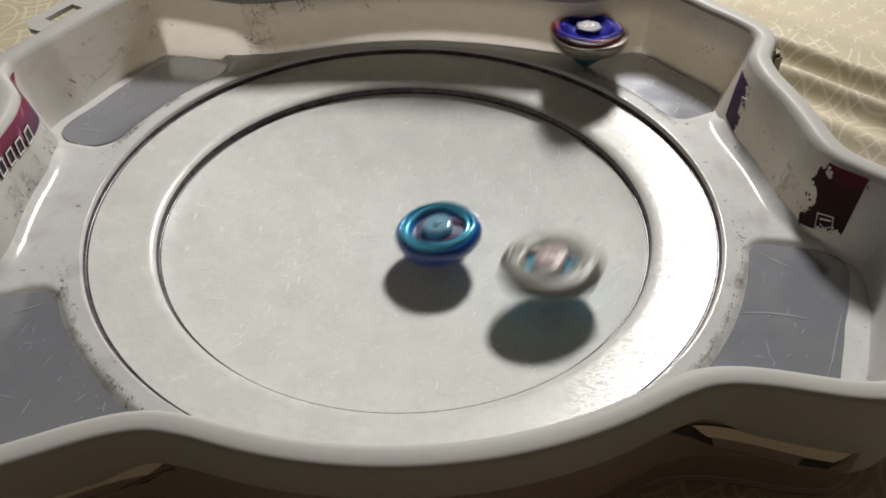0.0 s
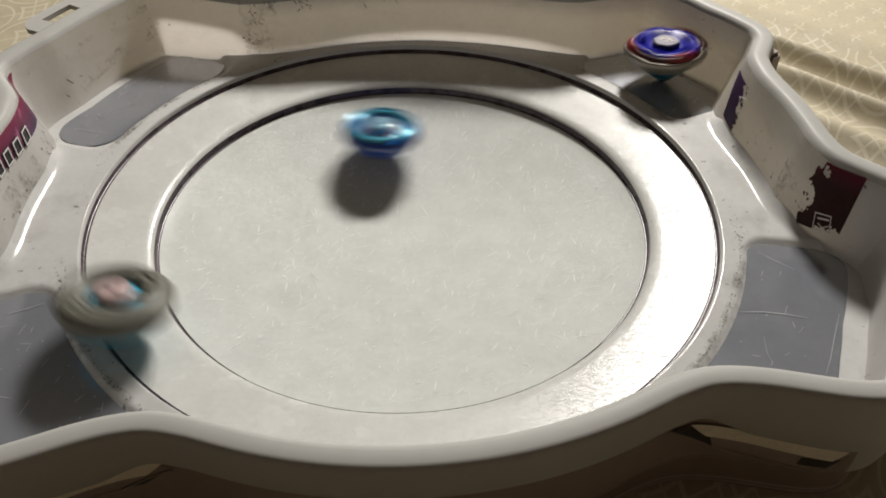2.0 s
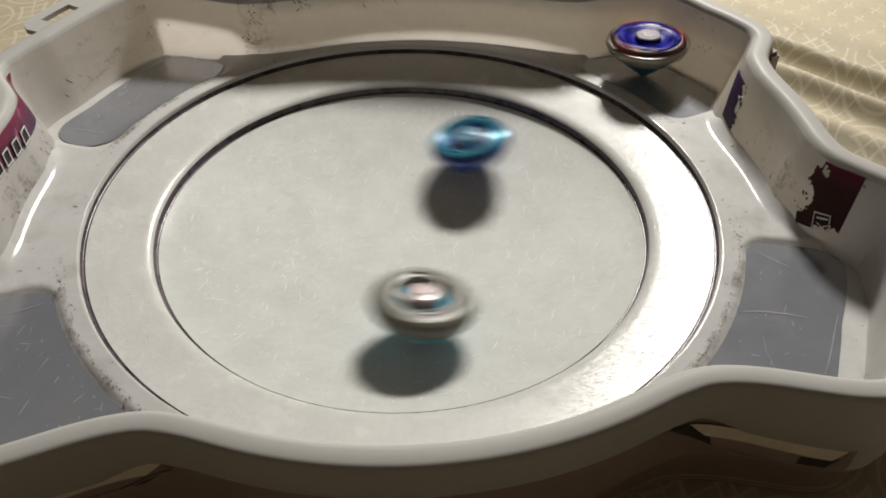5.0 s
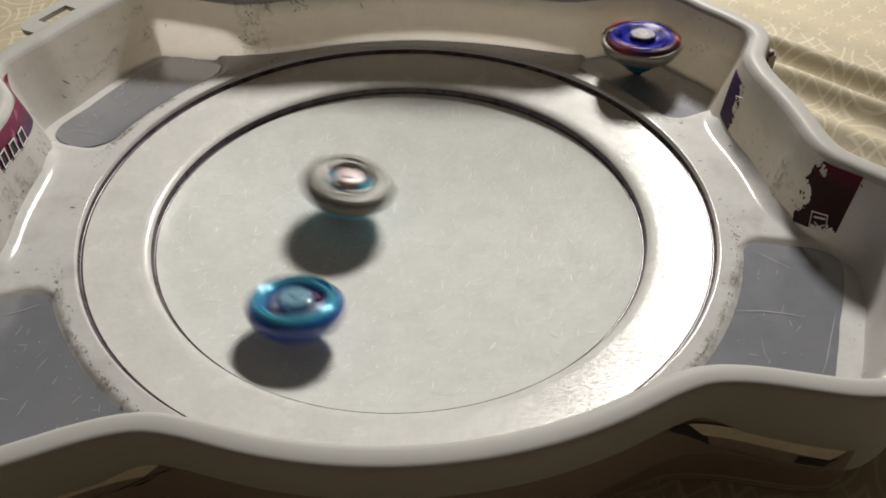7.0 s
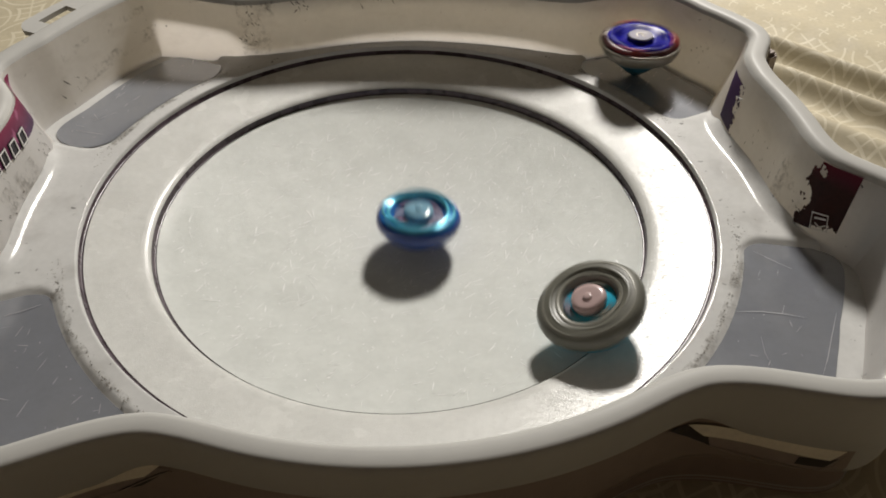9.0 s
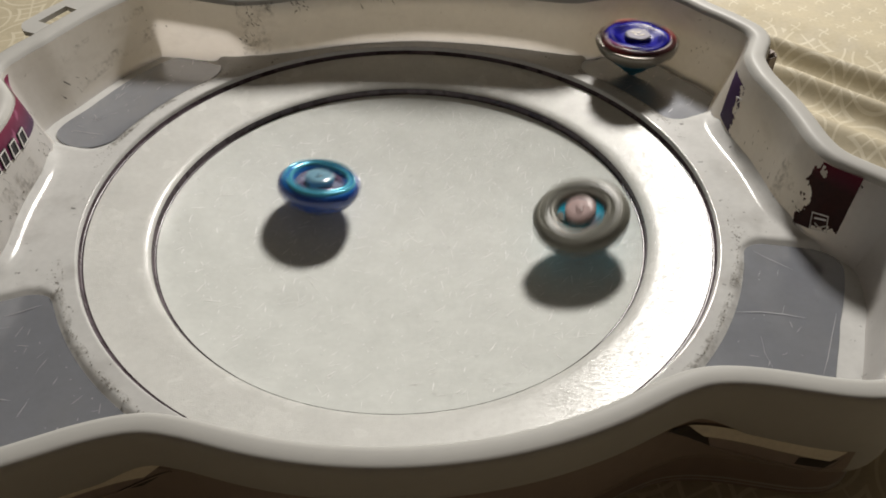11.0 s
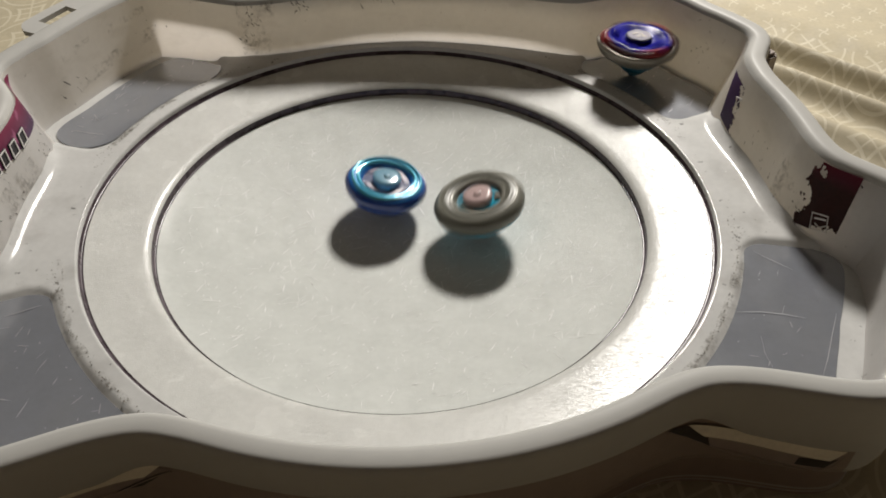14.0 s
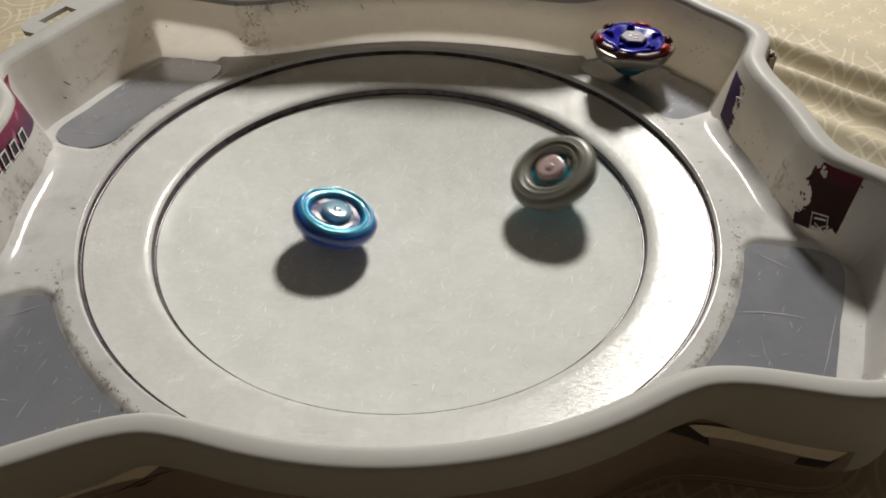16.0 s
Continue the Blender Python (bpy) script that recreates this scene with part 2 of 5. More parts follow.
WALL_PROFILE = [(-0.0185, 0.0092), (-0.0170, 0.0099), (-0.0152, 0.0113), (-0.0135, 0.0137), (-0.0122, 0.0168), (-0.0110, 0.0208), (-0.0095, 0.0258), (-0.0068, 0.0360), (-0.0035, 0.0480), (-0.0022, 0.0515)]
loft("wall", WALL_PROFILE, M_WALL, stadium, "upright glossy white wall with grey rub marks")
loft("rim", [(-0.0022, 0.0513), (-0.0012, 0.0532), (0.0004, 0.0545), (0.0020, 0.0550), (0.0070, 0.0550), (0.0086, 0.0545), (0.0096, 0.0532), (0.0100, 0.0512), (0.0102, 0.0490)],
     M_RIM, stadium, "smooth rounded white rim")
POCKETNESS = smooth01((RIM_R[::2] - 0.187) / 0.02)


def lip_z(j):
    """The lower edge of the rim's hanging lip: a thin edge at the back, deep in front, deepest beside a handle."""
    j = int(j) % NT
    deep = float(smooth01((abs(j - 180.0) - 150) / 50)) if j < 450 else float(smooth01((720 - j + 60) / 60))
    front = 0.0385 - 0.0068 * float(POCKETNESS[j]) - 0.0068 * float(smooth01((j - 598) / 28.0)) * float(smooth01((700 - j) / 40.0))
    # unseen back edge, shaped to block lamp light or let it onto the wall
    back = 0.0345 + 0.0040 * float(smooth01((j - 80) / 40.0)) + 0.0110 * float(smooth01((j - 226) / 12.0))
    return back + (front - back) * min(1.0, deep)


PANEL_O = 0.0066


def lip_and_skirt():
    rows = [(0.0102, 0.0, 0.0490), (0.0104, 0.5, 0.0490), (0.0106, 1.0, 0.0490), (0.0100, 1.0, 0.0482), (0.0085, 1.0, 0.0480)]
    verts = []
    for o, f, top in rows:
        for j in range(NT):
            p = PLAN[j] + NORM[j] * o
            z = dipped(top + (lip_z(j) - 0.0490) * f, j)
            verts.append((p[0], p[1], z))
    child("lip", mesh_of("lip", verts, strip_faces(len(rows), NT), M_RIM), stadium, "hanging white lip of the rim")
    rows = [(PANEL_O - 0.0020, 0.0440), (PANEL_O, 0.0400), (PANEL_O, 0.0200), (PANEL_O - 0.0004, 0.0080), (PANEL_O - 0.0016, 0.0030), (PANEL_O - 0.0050, 0.0005), (-0.0050, -0.0060)]
    # body_panel is the side panel's plastic, darkened for the shade it stands in
    for name, j0, j1, material, label in (("body_panel", 384, 628, M_SKIRT, "body under the rim, painted smoky grey-brown for its shade"), ("side_panel", 627, 697, M_RIM, "white side of the body beside the handle")):
        js = np.arange(j0, j1)
        verts = [(*(PLAN[j] + NORM[j] * o), z) for o, z in rows for j in js]
        child(name, mesh_of(name, verts, strip_faces(len(rows), len(js), False), material), stadium, label)
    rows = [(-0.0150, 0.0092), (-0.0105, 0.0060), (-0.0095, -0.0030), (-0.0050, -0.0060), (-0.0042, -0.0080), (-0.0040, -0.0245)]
    loft("foot", rows, M_SKIRT, stadium, "low foot under the wall, its shade painted brown-grey")
    # highlight on the foot's lower edge, painted as a pale bead
    loft("foot_edge", [(-0.0040, -0.0198), (-0.0031, -0.0203), (-0.0028, -0.0214), (-0.0033, -0.0226), (-0.0041, -0.0230)], M_RIM, stadium, "bead along the foot, pale for its edge highlight")


lip_and_skirt()


def bevel_box(name, size, m, material, parent, label="", bevel=0.002):
    bm = bmesh.new()
    bmesh.ops.create_cube(bm, size=1)
    bmesh.ops.scale(bm, vec=size, verts=bm.verts)
    bmesh.ops.bevel(bm, geom=bm.edges[:], offset=bevel, segments=2, affect="EDGES")
    bm.transform(m)
    return part(name, bm, material, parent, label)



WALL_O, WALL_Z = [q[0] for q in WALL_PROFILE], [q[1] for q in WALL_PROFILE]


def plan_at(j, o):
    j0 = int(math.floor(j))
    f = j - j0
    p = PLAN[j0 % NT] * (1 - f) + PLAN[(j0 + 1) % NT] * f
    q = NORM[j0 % NT] * (1 - f) + NORM[(j0 + 1) % NT] * f
    return p + q * o


def on_wall(j, z, lift=0.0004):
    x, y = plan_at(j, float(np.interp(z, WALL_Z, WALL_O)) * STEEP[int(j) % NT] - lift)
    return (x, y, z)


def on_skirt(j, z, lift=0.0004):
    x, y = plan_at(j, PANEL_O + lift)
    return (x, y, z)


def patch(name, corners, surface, material, parent, label="", lift=0.0004, n=(36, 26), torn=None):
    """A thin sheet on a curved wall between four (index, height) corners: top left, top right, low right, low left."""
    (a, b, c, d), (nu, nv) = corners, n
    verts = []
    for i in range(nv + 1):
        v = i / nv
        for k in range(nu + 1):
            u = k / nu
            j = (a[0] * (1 - u) + b[0] * u) * (1 - v) + (d[0] * (1 - u) + c[0] * u) * v
            z = (a[1] * (1 - u) + b[1] * u) * (1 - v) + (d[1] * (1 - u) + c[1] * u) * v
            verts.append(surface(j, z, lift))
    faces = []
    for i in range(nv):
        for k in range(nu):
            if torn and torn((k + 0.5) / nu, (i + 0.5) / nv):
                continue
            w = i * (nu + 1) + k
            faces.append((w, w + 1, w + nu + 2, w + nu + 1))
    return child(name, mesh_of(name, verts, faces, material), parent, label)


def fade(name, low, high, axis_from, axis_to, rough=0.55, spark=0.0):
    """Printed film whose colour runs from low to high along the height, with sparks."""
    mat = plain(name, low, rough, grain=0.25, scale=90)
    nt, n, l, b = nodes_of(mat)
    base = b.inputs["Base Color"].links[0].from_socket
    geo, sep, mr, mix = n.new("ShaderNodeTexCoord"), n.new("ShaderNodeSeparateXYZ"), n.new("ShaderNodeMapRange"), n.new("ShaderNodeMix")
    l.new(geo.outputs["Object"], sep.inputs[0]), l.new(sep.outputs["Z"], mr.inputs["Value"])
    mr.inputs["From Min"].default_value, mr.inputs["From Max"].default_value = axis_from, axis_to
    mix.data_type = "RGBA"
    l.new(mr.outputs[0], mix.inputs["Factor"]), l.new(base, mix.inputs["A"])
    mix.inputs["B"].default_value = (*high, 1)
    out = mix.outputs["Result"]
    if spark:
        no, m2, mx = n.new("ShaderNodeTexNoise"), n.new("ShaderNodeMapRange"), n.new("ShaderNodeMix")
        no.inputs["Scale"].default_value = 95
        l.new(geo.outputs["Object"], no.inputs["Vector"]), l.new(no.outputs["Fac"], m2.inputs["Value"])
        m2.inputs["From Min"].default_value, m2.inputs["From Max"].default_value = 0.58, 0.78
        mx.data_type = "RGBA"
        l.new(m2.outputs[0], mx.inputs["Factor"]), l.new(out, mx.inputs["A"])
        mx.inputs["B"].default_value = (0.55, 0.20, 0.34, 1)
        out = mx.outputs["Result"]
    l.new(out, b.inputs["Base Color"])
    return mat


M_PRINT_RED = fade("dark_red_print", (0.036, 0.009, 0.007), (0.12, 0.010, 0.03), 0.042, 0.053)
M_PRINT_RED.node_tree.nodes["Principled BSDF"].inputs["Specular IOR Level"].default_value = 0.2
M_PRINT_VIOLET = fade("violet_print", (0.03, 0.012, 0.045), (0.055, 0.018, 0.09), 0.020, 0.045)
M_PRINT_MAGENTA = fade("magenta_print", (0.045, 0.008, 0.05), (0.17, 0.008, 0.045), 0.036, 0.050, spark=1.0)
M_INK_WHITE = plain("white_print", (0.75, 0.73, 0.70), 0.4)
M_INK_BLACK = plain("black_print", (0.02, 0.018, 0.02), 0.4)


def rag(u, v, k):
    return noise.noise(Vector((u * 5.0 + k, v * 5.0, k))) * 0.5 + noise.noise(Vector((u * 17.0, v * 17.0 + k, 3.0))) * 0.22


def torn_red(u, v):
    edge = 0.34 - 0.22 * v + 0.9 * rag(u, v, 2.0)
    if v > 0.86 and u > 0.45:
        return v > 0.93 + rag(u, v, 7.0) * 0.2
    return u < max(0.02, edge)


def torn_violet(u, v):
    return u > 0.80 + 0.9 * rag(u, v, 5.0)


red = patch("torn_sticker", [(-15.0, 0.0500), (-26.6, 0.0522), (-26.5, 0.0210), (-20.0, 0.0172)], on_wall, M_PRINT_RED, stadium, "torn dark red sticker", n=(64, 48), torn=torn_red)


def frame_bars(parent, corners, surface, material, t=0.0011, lift=0.0008):
    """A small square outline."""
    (a, b, c, d) = corners
    for p, q in ((a, b), (b, c), (c, d), (d, a)):
        pv, qv = Vector(surface(*p, lift)), Vector(surface(*q, lift))
        bar(parent, pv, qv, t, material, "logo_bar")


def bar(parent, pv, qv, t, material, name):
    bm = bmesh.new()
    bmesh.ops.create_cube(bm, size=1)
    ln = (qv - pv).length + t
    bmesh.ops.scale(bm, vec=(ln, t, 0.0003), verts=bm.verts)
    x = (qv - pv).normalized()
    nrm = Vector((pv.x, pv.y, 0)).normalized()
    y = nrm.cross(x).normalized()
    z = x.cross(y)
    m = Matrix((x, y, z)).transposed().to_4x4()
    m.translation = (pv + qv) / 2
    bm.transform(m)
    return part(name, bm, material, parent)


frame_bars(red, [(-22.2, 0.0271), (-24.5, 0.0286), (-25.2, 0.0211), (-22.8, 0.0192)], on_wall, M_INK_WHITE, 0.0006)
for k, (p, q) in enumerate((((-22.9, 0.0252), (-24.3, 0.0264)), ((-23.2, 0.0228), (-24.0, 0.0218)), ((-24.0, 0.0218), (-24.7, 0.0236)))):
    bar(red, Vector(on_wall(*p, 0.0008)), Vector(on_wall(*q, 0.0008)), 0.0006 + 0.0003 * (k == 0), M_INK_WHITE, "logo_bar")
violet = patch("torn_sticker", [(33.0, 0.0450), (23.5, 0.0445), (17.5, 0.0195), (28.0, 0.0212)], on_wall, M_PRINT_VIOLET, stadium, "torn violet sticker scrap", n=(40, 48), torn=torn_violet)
for p, q in (((24.8, 0.0375), (21.8, 0.0395)), ((21.8, 0.0395), (23.6, 0.0345)), ((23.6, 0.0345), (21.2, 0.0340)), ((21.2, 0.0340), (22.4, 0.0300))):
    bar(violet, Vector(on_wall(*p, 0.0008)), Vector(on_wall(*q, 0.0008)), 0.0006, M_INK_WHITE, "logo_bar")
magenta = patch("sticker", [(358.0, 0.0513), (314.0, 0.0490), (324.0, 0.0332), (364.0, 0.0410)], on_wall, M_PRINT_MAGENTA, stadium, "glossy magenta sticker with white-edged dark bars", n=(60, 20))
for k, j in enumerate((334.5, 340.5, 346.5, 352.5)):
    zb = 0.0352 + 0.0010 * k
    base = patch("print_bar", [(j + 4.4, zb + 0.0082), (j, zb + 0.0080), (j + 1.4, zb), (j + 5.8, zb + 0.0004)], on_wall, M_INK_BLACK, magenta, "", 0.0007, (8, 8))
    frame_bars(magenta, [(j + 3.8, zb + 0.0074), (j + 0.5, zb + 0.0072), (j + 1.7, zb + 0.0010), (j + 5.0, zb + 0.0012)], on_wall, M_INK_WHITE, 0.0007, 0.0011)

# handle openings painted on the near body panel: a recess, cream for lit cloth at its top, dark ends for shade, and a
# raised lower edge
# no hollow is cut: the opening's dim inside is this flat sheet's colour
M_RECESS = plain("smoky_recess_tone", (0.36, 0.30, 0.275), 0.35, grain=0.06, scale=40)


def handle(recess, plate, ends, edge):
    slot = patch("handle_slot", recess, on_skirt, M_RECESS, stadium, "flat smoky sheet painted as the shaded recess of a handle opening", 0.0004, (24, 6))
    patch("slot_lit_cloth", plate, on_skirt, M_CREAM, slot, "cream plate standing for lit cloth beyond the opening", 0.0012, (24, 4))
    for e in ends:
        patch("slot_end", e, on_skirt, M_DARK, slot, "shade at the end of the opening, painted dark", 0.0008, (10, 6))
    for (ja, za), (jb, zb) in zip(edge, edge[1:]):
        n = max(1, int(abs(jb - ja)))
        for k in range(n):
            p, q = k / n, (k + 1) / n
            bar(slot, Vector(on_skirt(ja + (jb - ja) * p, za + (zb - za) * p, 0.001)), Vector(on_skirt(ja + (jb - ja) * q, za + (zb - za) * q, 0.001)), 0.0005, M_SKIRT, "slot_edge")


handle([(596.0, 0.0300), (626.0, 0.0190), (623.8, 0.0067), (609.0, 0.0140)], [(601.5, 0.0310), (625.8, 0.0205), (624.5, 0.0142), (607.3, 0.0213)],
       [[(596.0, 0.0310), (607.0, 0.0285), (609.4, 0.0140), (602.0, 0.0222)], [(621.4, 0.0139), (625.4, 0.0150), (624.2, 0.0090), (621.2, 0.0092)]],
       [(596.0, 0.0297), (609.0, 0.0146), (614.0, 0.0103), (619.0, 0.0083), (623.4, 0.0067), (625.0, 0.0105), (625.9, 0.0180)])
handle([(480.0, 0.0312), (440.0, 0.0290), (440.0, 0.0200), (468.0, 0.0205)], [(478.0, 0.0345), (440.0, 0.0330), (440.0, 0.0232), (473.0, 0.0270)],
       [[(480.0, 0.0312), (474.5, 0.0265), (467.5, 0.0207), (472.0, 0.0212)]], [(480.0, 0.0306), (468.0, 0.0204), (440.0, 0.0200)])


def tab(j0, j1, out, slot_at):
    """A grip tab outside a corner's rim, with an oblong opening through it."""
    n = 24
    js = np.linspace(j0, j1, n)
    zt, zb = 0.0535, 0.0505
    rows_o = [0.0085, out * 0.36, out * 0.72, out]
    verts, faces = [], []
    for z in (zt, zb):
        for i, o in enumerate(rows_o):
            for k, j in enumerate(js):
                e = min(k, n - 1 - k) / 3.0
                oo = 0.0085 + (o - 0.0085) * (1 - max(0, 1 - e) ** 2 * 0.45)
                x, y = plan_at(j, oo)
                verts.append((x, y, z))
    R = len(rows_o)
    hole = range(slot_at[0], slot_at[1])

    def vid(l, i, k):
        return (l * R + i) * n + k
    for i in range(R - 1):
        for k in range(n - 1):
            if i == 1 and k in hole:
                continue
            faces.append((vid(0, i, k), vid(0, i, k + 1), vid(0, i + 1, k + 1), vid(0, i + 1, k)))
            faces.append((vid(1, i + 1, k), vid(1, i + 1, k + 1), vid(1, i, k + 1), vid(1, i, k)))
    edge = [(R - 1, k) for k in range(n)]
    for (i, k), (i2, k2) in zip(edge, edge[1:]):
        faces.append((vid(0, i, k), vid(0, i2, k2), vid(1, i2, k2), vid(1, i, k)))
    for k in (0, n - 1):
        for i in range(R - 1):
            faces.append((vid(0, i, k), vid(0, i + 1, k), vid(1, i + 1, k), vid(1, i, k)))
    h0, h1 = slot_at
    ring = [(1, k) for k in range(h0, h1 + 1)] + [(2, k) for k in range(h1, h0 - 1, -1)]
    for (i, k), (i2, k2) in zip(ring, ring[1:] + ring[:1]):
        faces.append((vid(0, i, k), vid(0, i2, k2), vid(1, i2, k2), vid(1, i, k)))
    child("grip_tab", mesh_of("grip_tab", verts, faces, M_RIM, False), stadium, "white grip tab with an oblong slot")


tab(296, 262, 0.027, (4, 11))
tab(68, 98, 0.022, (8, 16))
# shaded underside of a tab, the shade being in the block's colour
bevel_box("grip_block", (0.010, 0.014, 0.020), Matrix.Translation((0.2180, 0.0885, 0.0385)) @ Matrix.Rotation(radians(28), 4, "Z"), M_SKIRT, stadium, "blunt block under the rim, painted brown-grey for its shaded side", 0.002)


def specks(name, count, where, size, material, parent, label, seed, stretch=1.0, z_of=None):
    """Many flat marks as one sheet."""
    rnd = random.Random(seed)
    verts, faces = [], []
    made = 0
    while made < count:
        x, y = where(rnd)
        z = z_of(x, y)
        if z is None:
            continue
        a = rnd.uniform(0, math.pi) if stretch == 1 else rnd.gauss(0.9, 0.6)
        L = size * rnd.uniform(0.4, 1.6) * stretch
        Wd = size * rnd.uniform(0.4, 1.2)
        m = 6
        st = len(verts)
        for k in range(m):
            b = 2 * math.pi * k / m
            u, v = L * math.cos(b) * rnd.uniform(0.7, 1.2), Wd * math.sin(b) * rnd.uniform(0.6, 1.2)
            px, py = x + u * math.cos(a) - v * math.sin(a), y + u * math.sin(a) + v * math.cos(a)
            zz = z_of(px, py)
            verts.append((px, py, (z if zz is None else zz) + 0.00018))
        faces.append(tuple(range(st, st + m)))
        made += 1
    ob = child(name, mesh_of(name, verts, faces, material, False), parent, label)
    return tagged(ob, kind="stuff")


M_SCRATCH = plain("bright_scratch", (0.95, 0.95, 0.94), 0.3)
M_FLECK = plain("dark_rub_marks", (0.20, 0.18, 0.15), 0.6, grain=0.4)


def in_dish(rnd):
    r, a = 0.122 * math.sqrt(rnd.random()), rnd.uniform(0, 2 * math.pi)
    return r * math.cos(a), r * math.sin(a)


def dish_height(x, y):
    r = math.hypot(x, y)
    return dish_z(r) if r < R1 - 0.003 else None


def lip(rnd):
    a0, b0 = rnd.choice(POCKET)
    near_edge = rnd.random() < 0.72
    if near_edge:
        a, r = rnd.uniform(a0, b0), 0.1733 + rnd.gauss(0, 0.0010)
    else:
        a, r = rnd.choice((a0 - 2.5, b0 + 2.5)) + rnd.gauss(0, 1.8), rnd.uniform(0.170, 0.182)
    t = radians(a + TURN)
    return r * math.cos(t), r * math.sin(t)


def floor_height(x, y):
    r = math.hypot(x, y)
    if r < R2 + 0.002 or r > 0.183:
        return None
    m = pocket_mask(math.degrees(math.atan2(y, x)) - TURN, r, 0.2)
    return FLOOR_Z + 0.0002 - (FLOOR_Z - POCKET_Z) * m if m < 0.05 else None


specks("scratch_wear", 620, in_dish, 0.00019, M_SCRATCH, stadium, "fine bright scratches", 3, 17.0, dish_height)
specks("nick_wear", 520, in_dish, 0.00040, M_SCRATCH, stadium, "small bright nicks", 5, 1.0, dish_height)
specks("dirt", 800, lip, 0.00034, M_FLECK, stadium, "dark dirt flecks along the pocket lips", 4, 1.0, floor_height)


def in_pocket(rnd):
    a0, b0 = rnd.choice(POCKET)
    t, r = radians(rnd.uniform(a0 + 4, b0 - 4) + TURN), rnd.uniform(0.181, 0.212)
    return r * math.cos(t), r * math.sin(t)


M_HAZE = plain("pale_scuff", (0.40, 0.40, 0.42), 0.35)
specks("pocket_wear", 70, in_pocket, 0.00022, M_HAZE, stadium, "pale scuffs on the pocket floors", 8, 14.0, lambda x, y: POCKET_Z + 0.0006)
specks("pocket_nicks_wear", 60, in_pocket, 0.00045, M_HAZE, stadium, "pale nicks on the pocket floors", 9, 1.0, lambda x, y: POCKET_Z + 0.0006)


def smear_material(name, colour, strength):
    """Grime that thins out to nothing in uneven blotches."""
    mat = plain(name, colour, 0.6, grain=0.3, scale=200)
    nt, n, l, b = nodes_of(mat)
    tex = n.new("ShaderNodeTexCoord")
    total = None
    for scale, lo, hi in ((95, 0.46, 0.66), (420, 0.40, 0.62)):
        no, mr = n.new("ShaderNodeTexNoise"), n.new("ShaderNodeMapRange")
        no.inputs["Scale"].default_value, no.inputs["Detail"].default_value = scale, 6
        mr.inputs["From Min"].default_value, mr.inputs["From Max"].default_value = lo, hi
        l.new(tex.outputs["Object"], no.inputs["Vector"]), l.new(no.outputs["Fac"], mr.inputs["Value"])
        if total is None:
            total = mr.outputs[0]
        else:
            mul = n.new("ShaderNodeMath")
            mul.operation = "MULTIPLY"
            l.new(total, mul.inputs[0]), l.new(mr.outputs[0], mul.inputs[1])
            total = mul.outputs[0]
    scale = n.new("ShaderNodeMath")
    scale.operation = "MULTIPLY"
    scale.inputs[1].default_value = strength
    l.new(total, scale.inputs[0]), l.new(scale.outputs[0], b.inputs["Alpha"])
    return mat


M_SMEAR = smear_material("brown_grime_smear", (0.17, 0.145, 0.11), 0.58)
M_RUBBED = smear_material("faint_grey_rub", (0.20, 0.175, 0.15), 0.42)


def lip_grime():
    """A dirty seam along the inner edge of each pocket."""
    for a0, b0 in POCKET:
        n, verts = 60, []
        for i in range(n + 1):
            t = radians(a0 + 2.5 + (b0 - a0 - 5.0) * i / n + TURN)
            for r in (0.1708, 0.1722, 0.1736, 0.1748, 0.1758, 0.1770):
                m = pocket_mask(math.degrees(t) - TURN, r, 0.2)
                verts.append((r * math.cos(t), r * math.sin(t), FLOOR_Z + 0.0005 - (FLOOR_Z - POCKET_Z - 0.0006) * m))
        faces = [(i * 6 + k, i * 6 + k + 1, (i + 1) * 6 + k + 1, (i + 1) * 6 + k) for i in range(n) for k in range(5)]
        child("grime_seam", mesh_of("grime_seam", verts, [f[::-1] for f in faces], M_SMEAR), stadium, "brown grime along the pocket lip")


lip_grime()


def long_scratch(points, width):
    """A fine pale line across a pocket floor."""
    verts = []
    for k, (x, y) in enumerate(points):
        x2, y2 = points[min(k + 1, len(points) - 1)]
        x1, y1 = points[max(k - 1, 0)]
        d = Vector((y1 - y2, x2 - x1)).normalized() * width * (0.35 if k in (0, len(points) - 1) else 1.0)
        verts += [(x + d.x, y + d.y, POCKET_Z + 0.0009), (x - d.x, y - d.y, POCKET_Z + 0.0009)]
    faces = [(2 * k, 2 * k + 1, 2 * k + 3, 2 * k + 2) for k in range(len(points) - 1)]
    child("long_scratch", mesh_of("long_scratch", verts, faces, M_HAZE), stadium, "long pale scratch")


long_scratch([(0.1532, -0.0884), (0.1651, -0.089), (0.1751, -0.091), (0.1847, -0.094)], 0.00022)
long_scratch([(0.1998, -0.0919), (0.1922, -0.1056), (0.1852, -0.1186), (0.1798, -0.1273)], 0.00018)
long_scratch([(0.1752, -0.0477), (0.1823, -0.0547), (0.1898, -0.0616)], 0.00018)
long_scratch([(0.1601, -0.104), (0.1585, -0.114), (0.1593, -0.1222)], 0.00012)
long_scratch([(-0.1912, 0.0766), (-0.1805, 0.0731), (-0.1719, 0.071)], 0.00022)
long_scratch([(-0.1832, -0.0745), (-0.1752, -0.0713), (-0.1685, -0.068)], 0.0003)

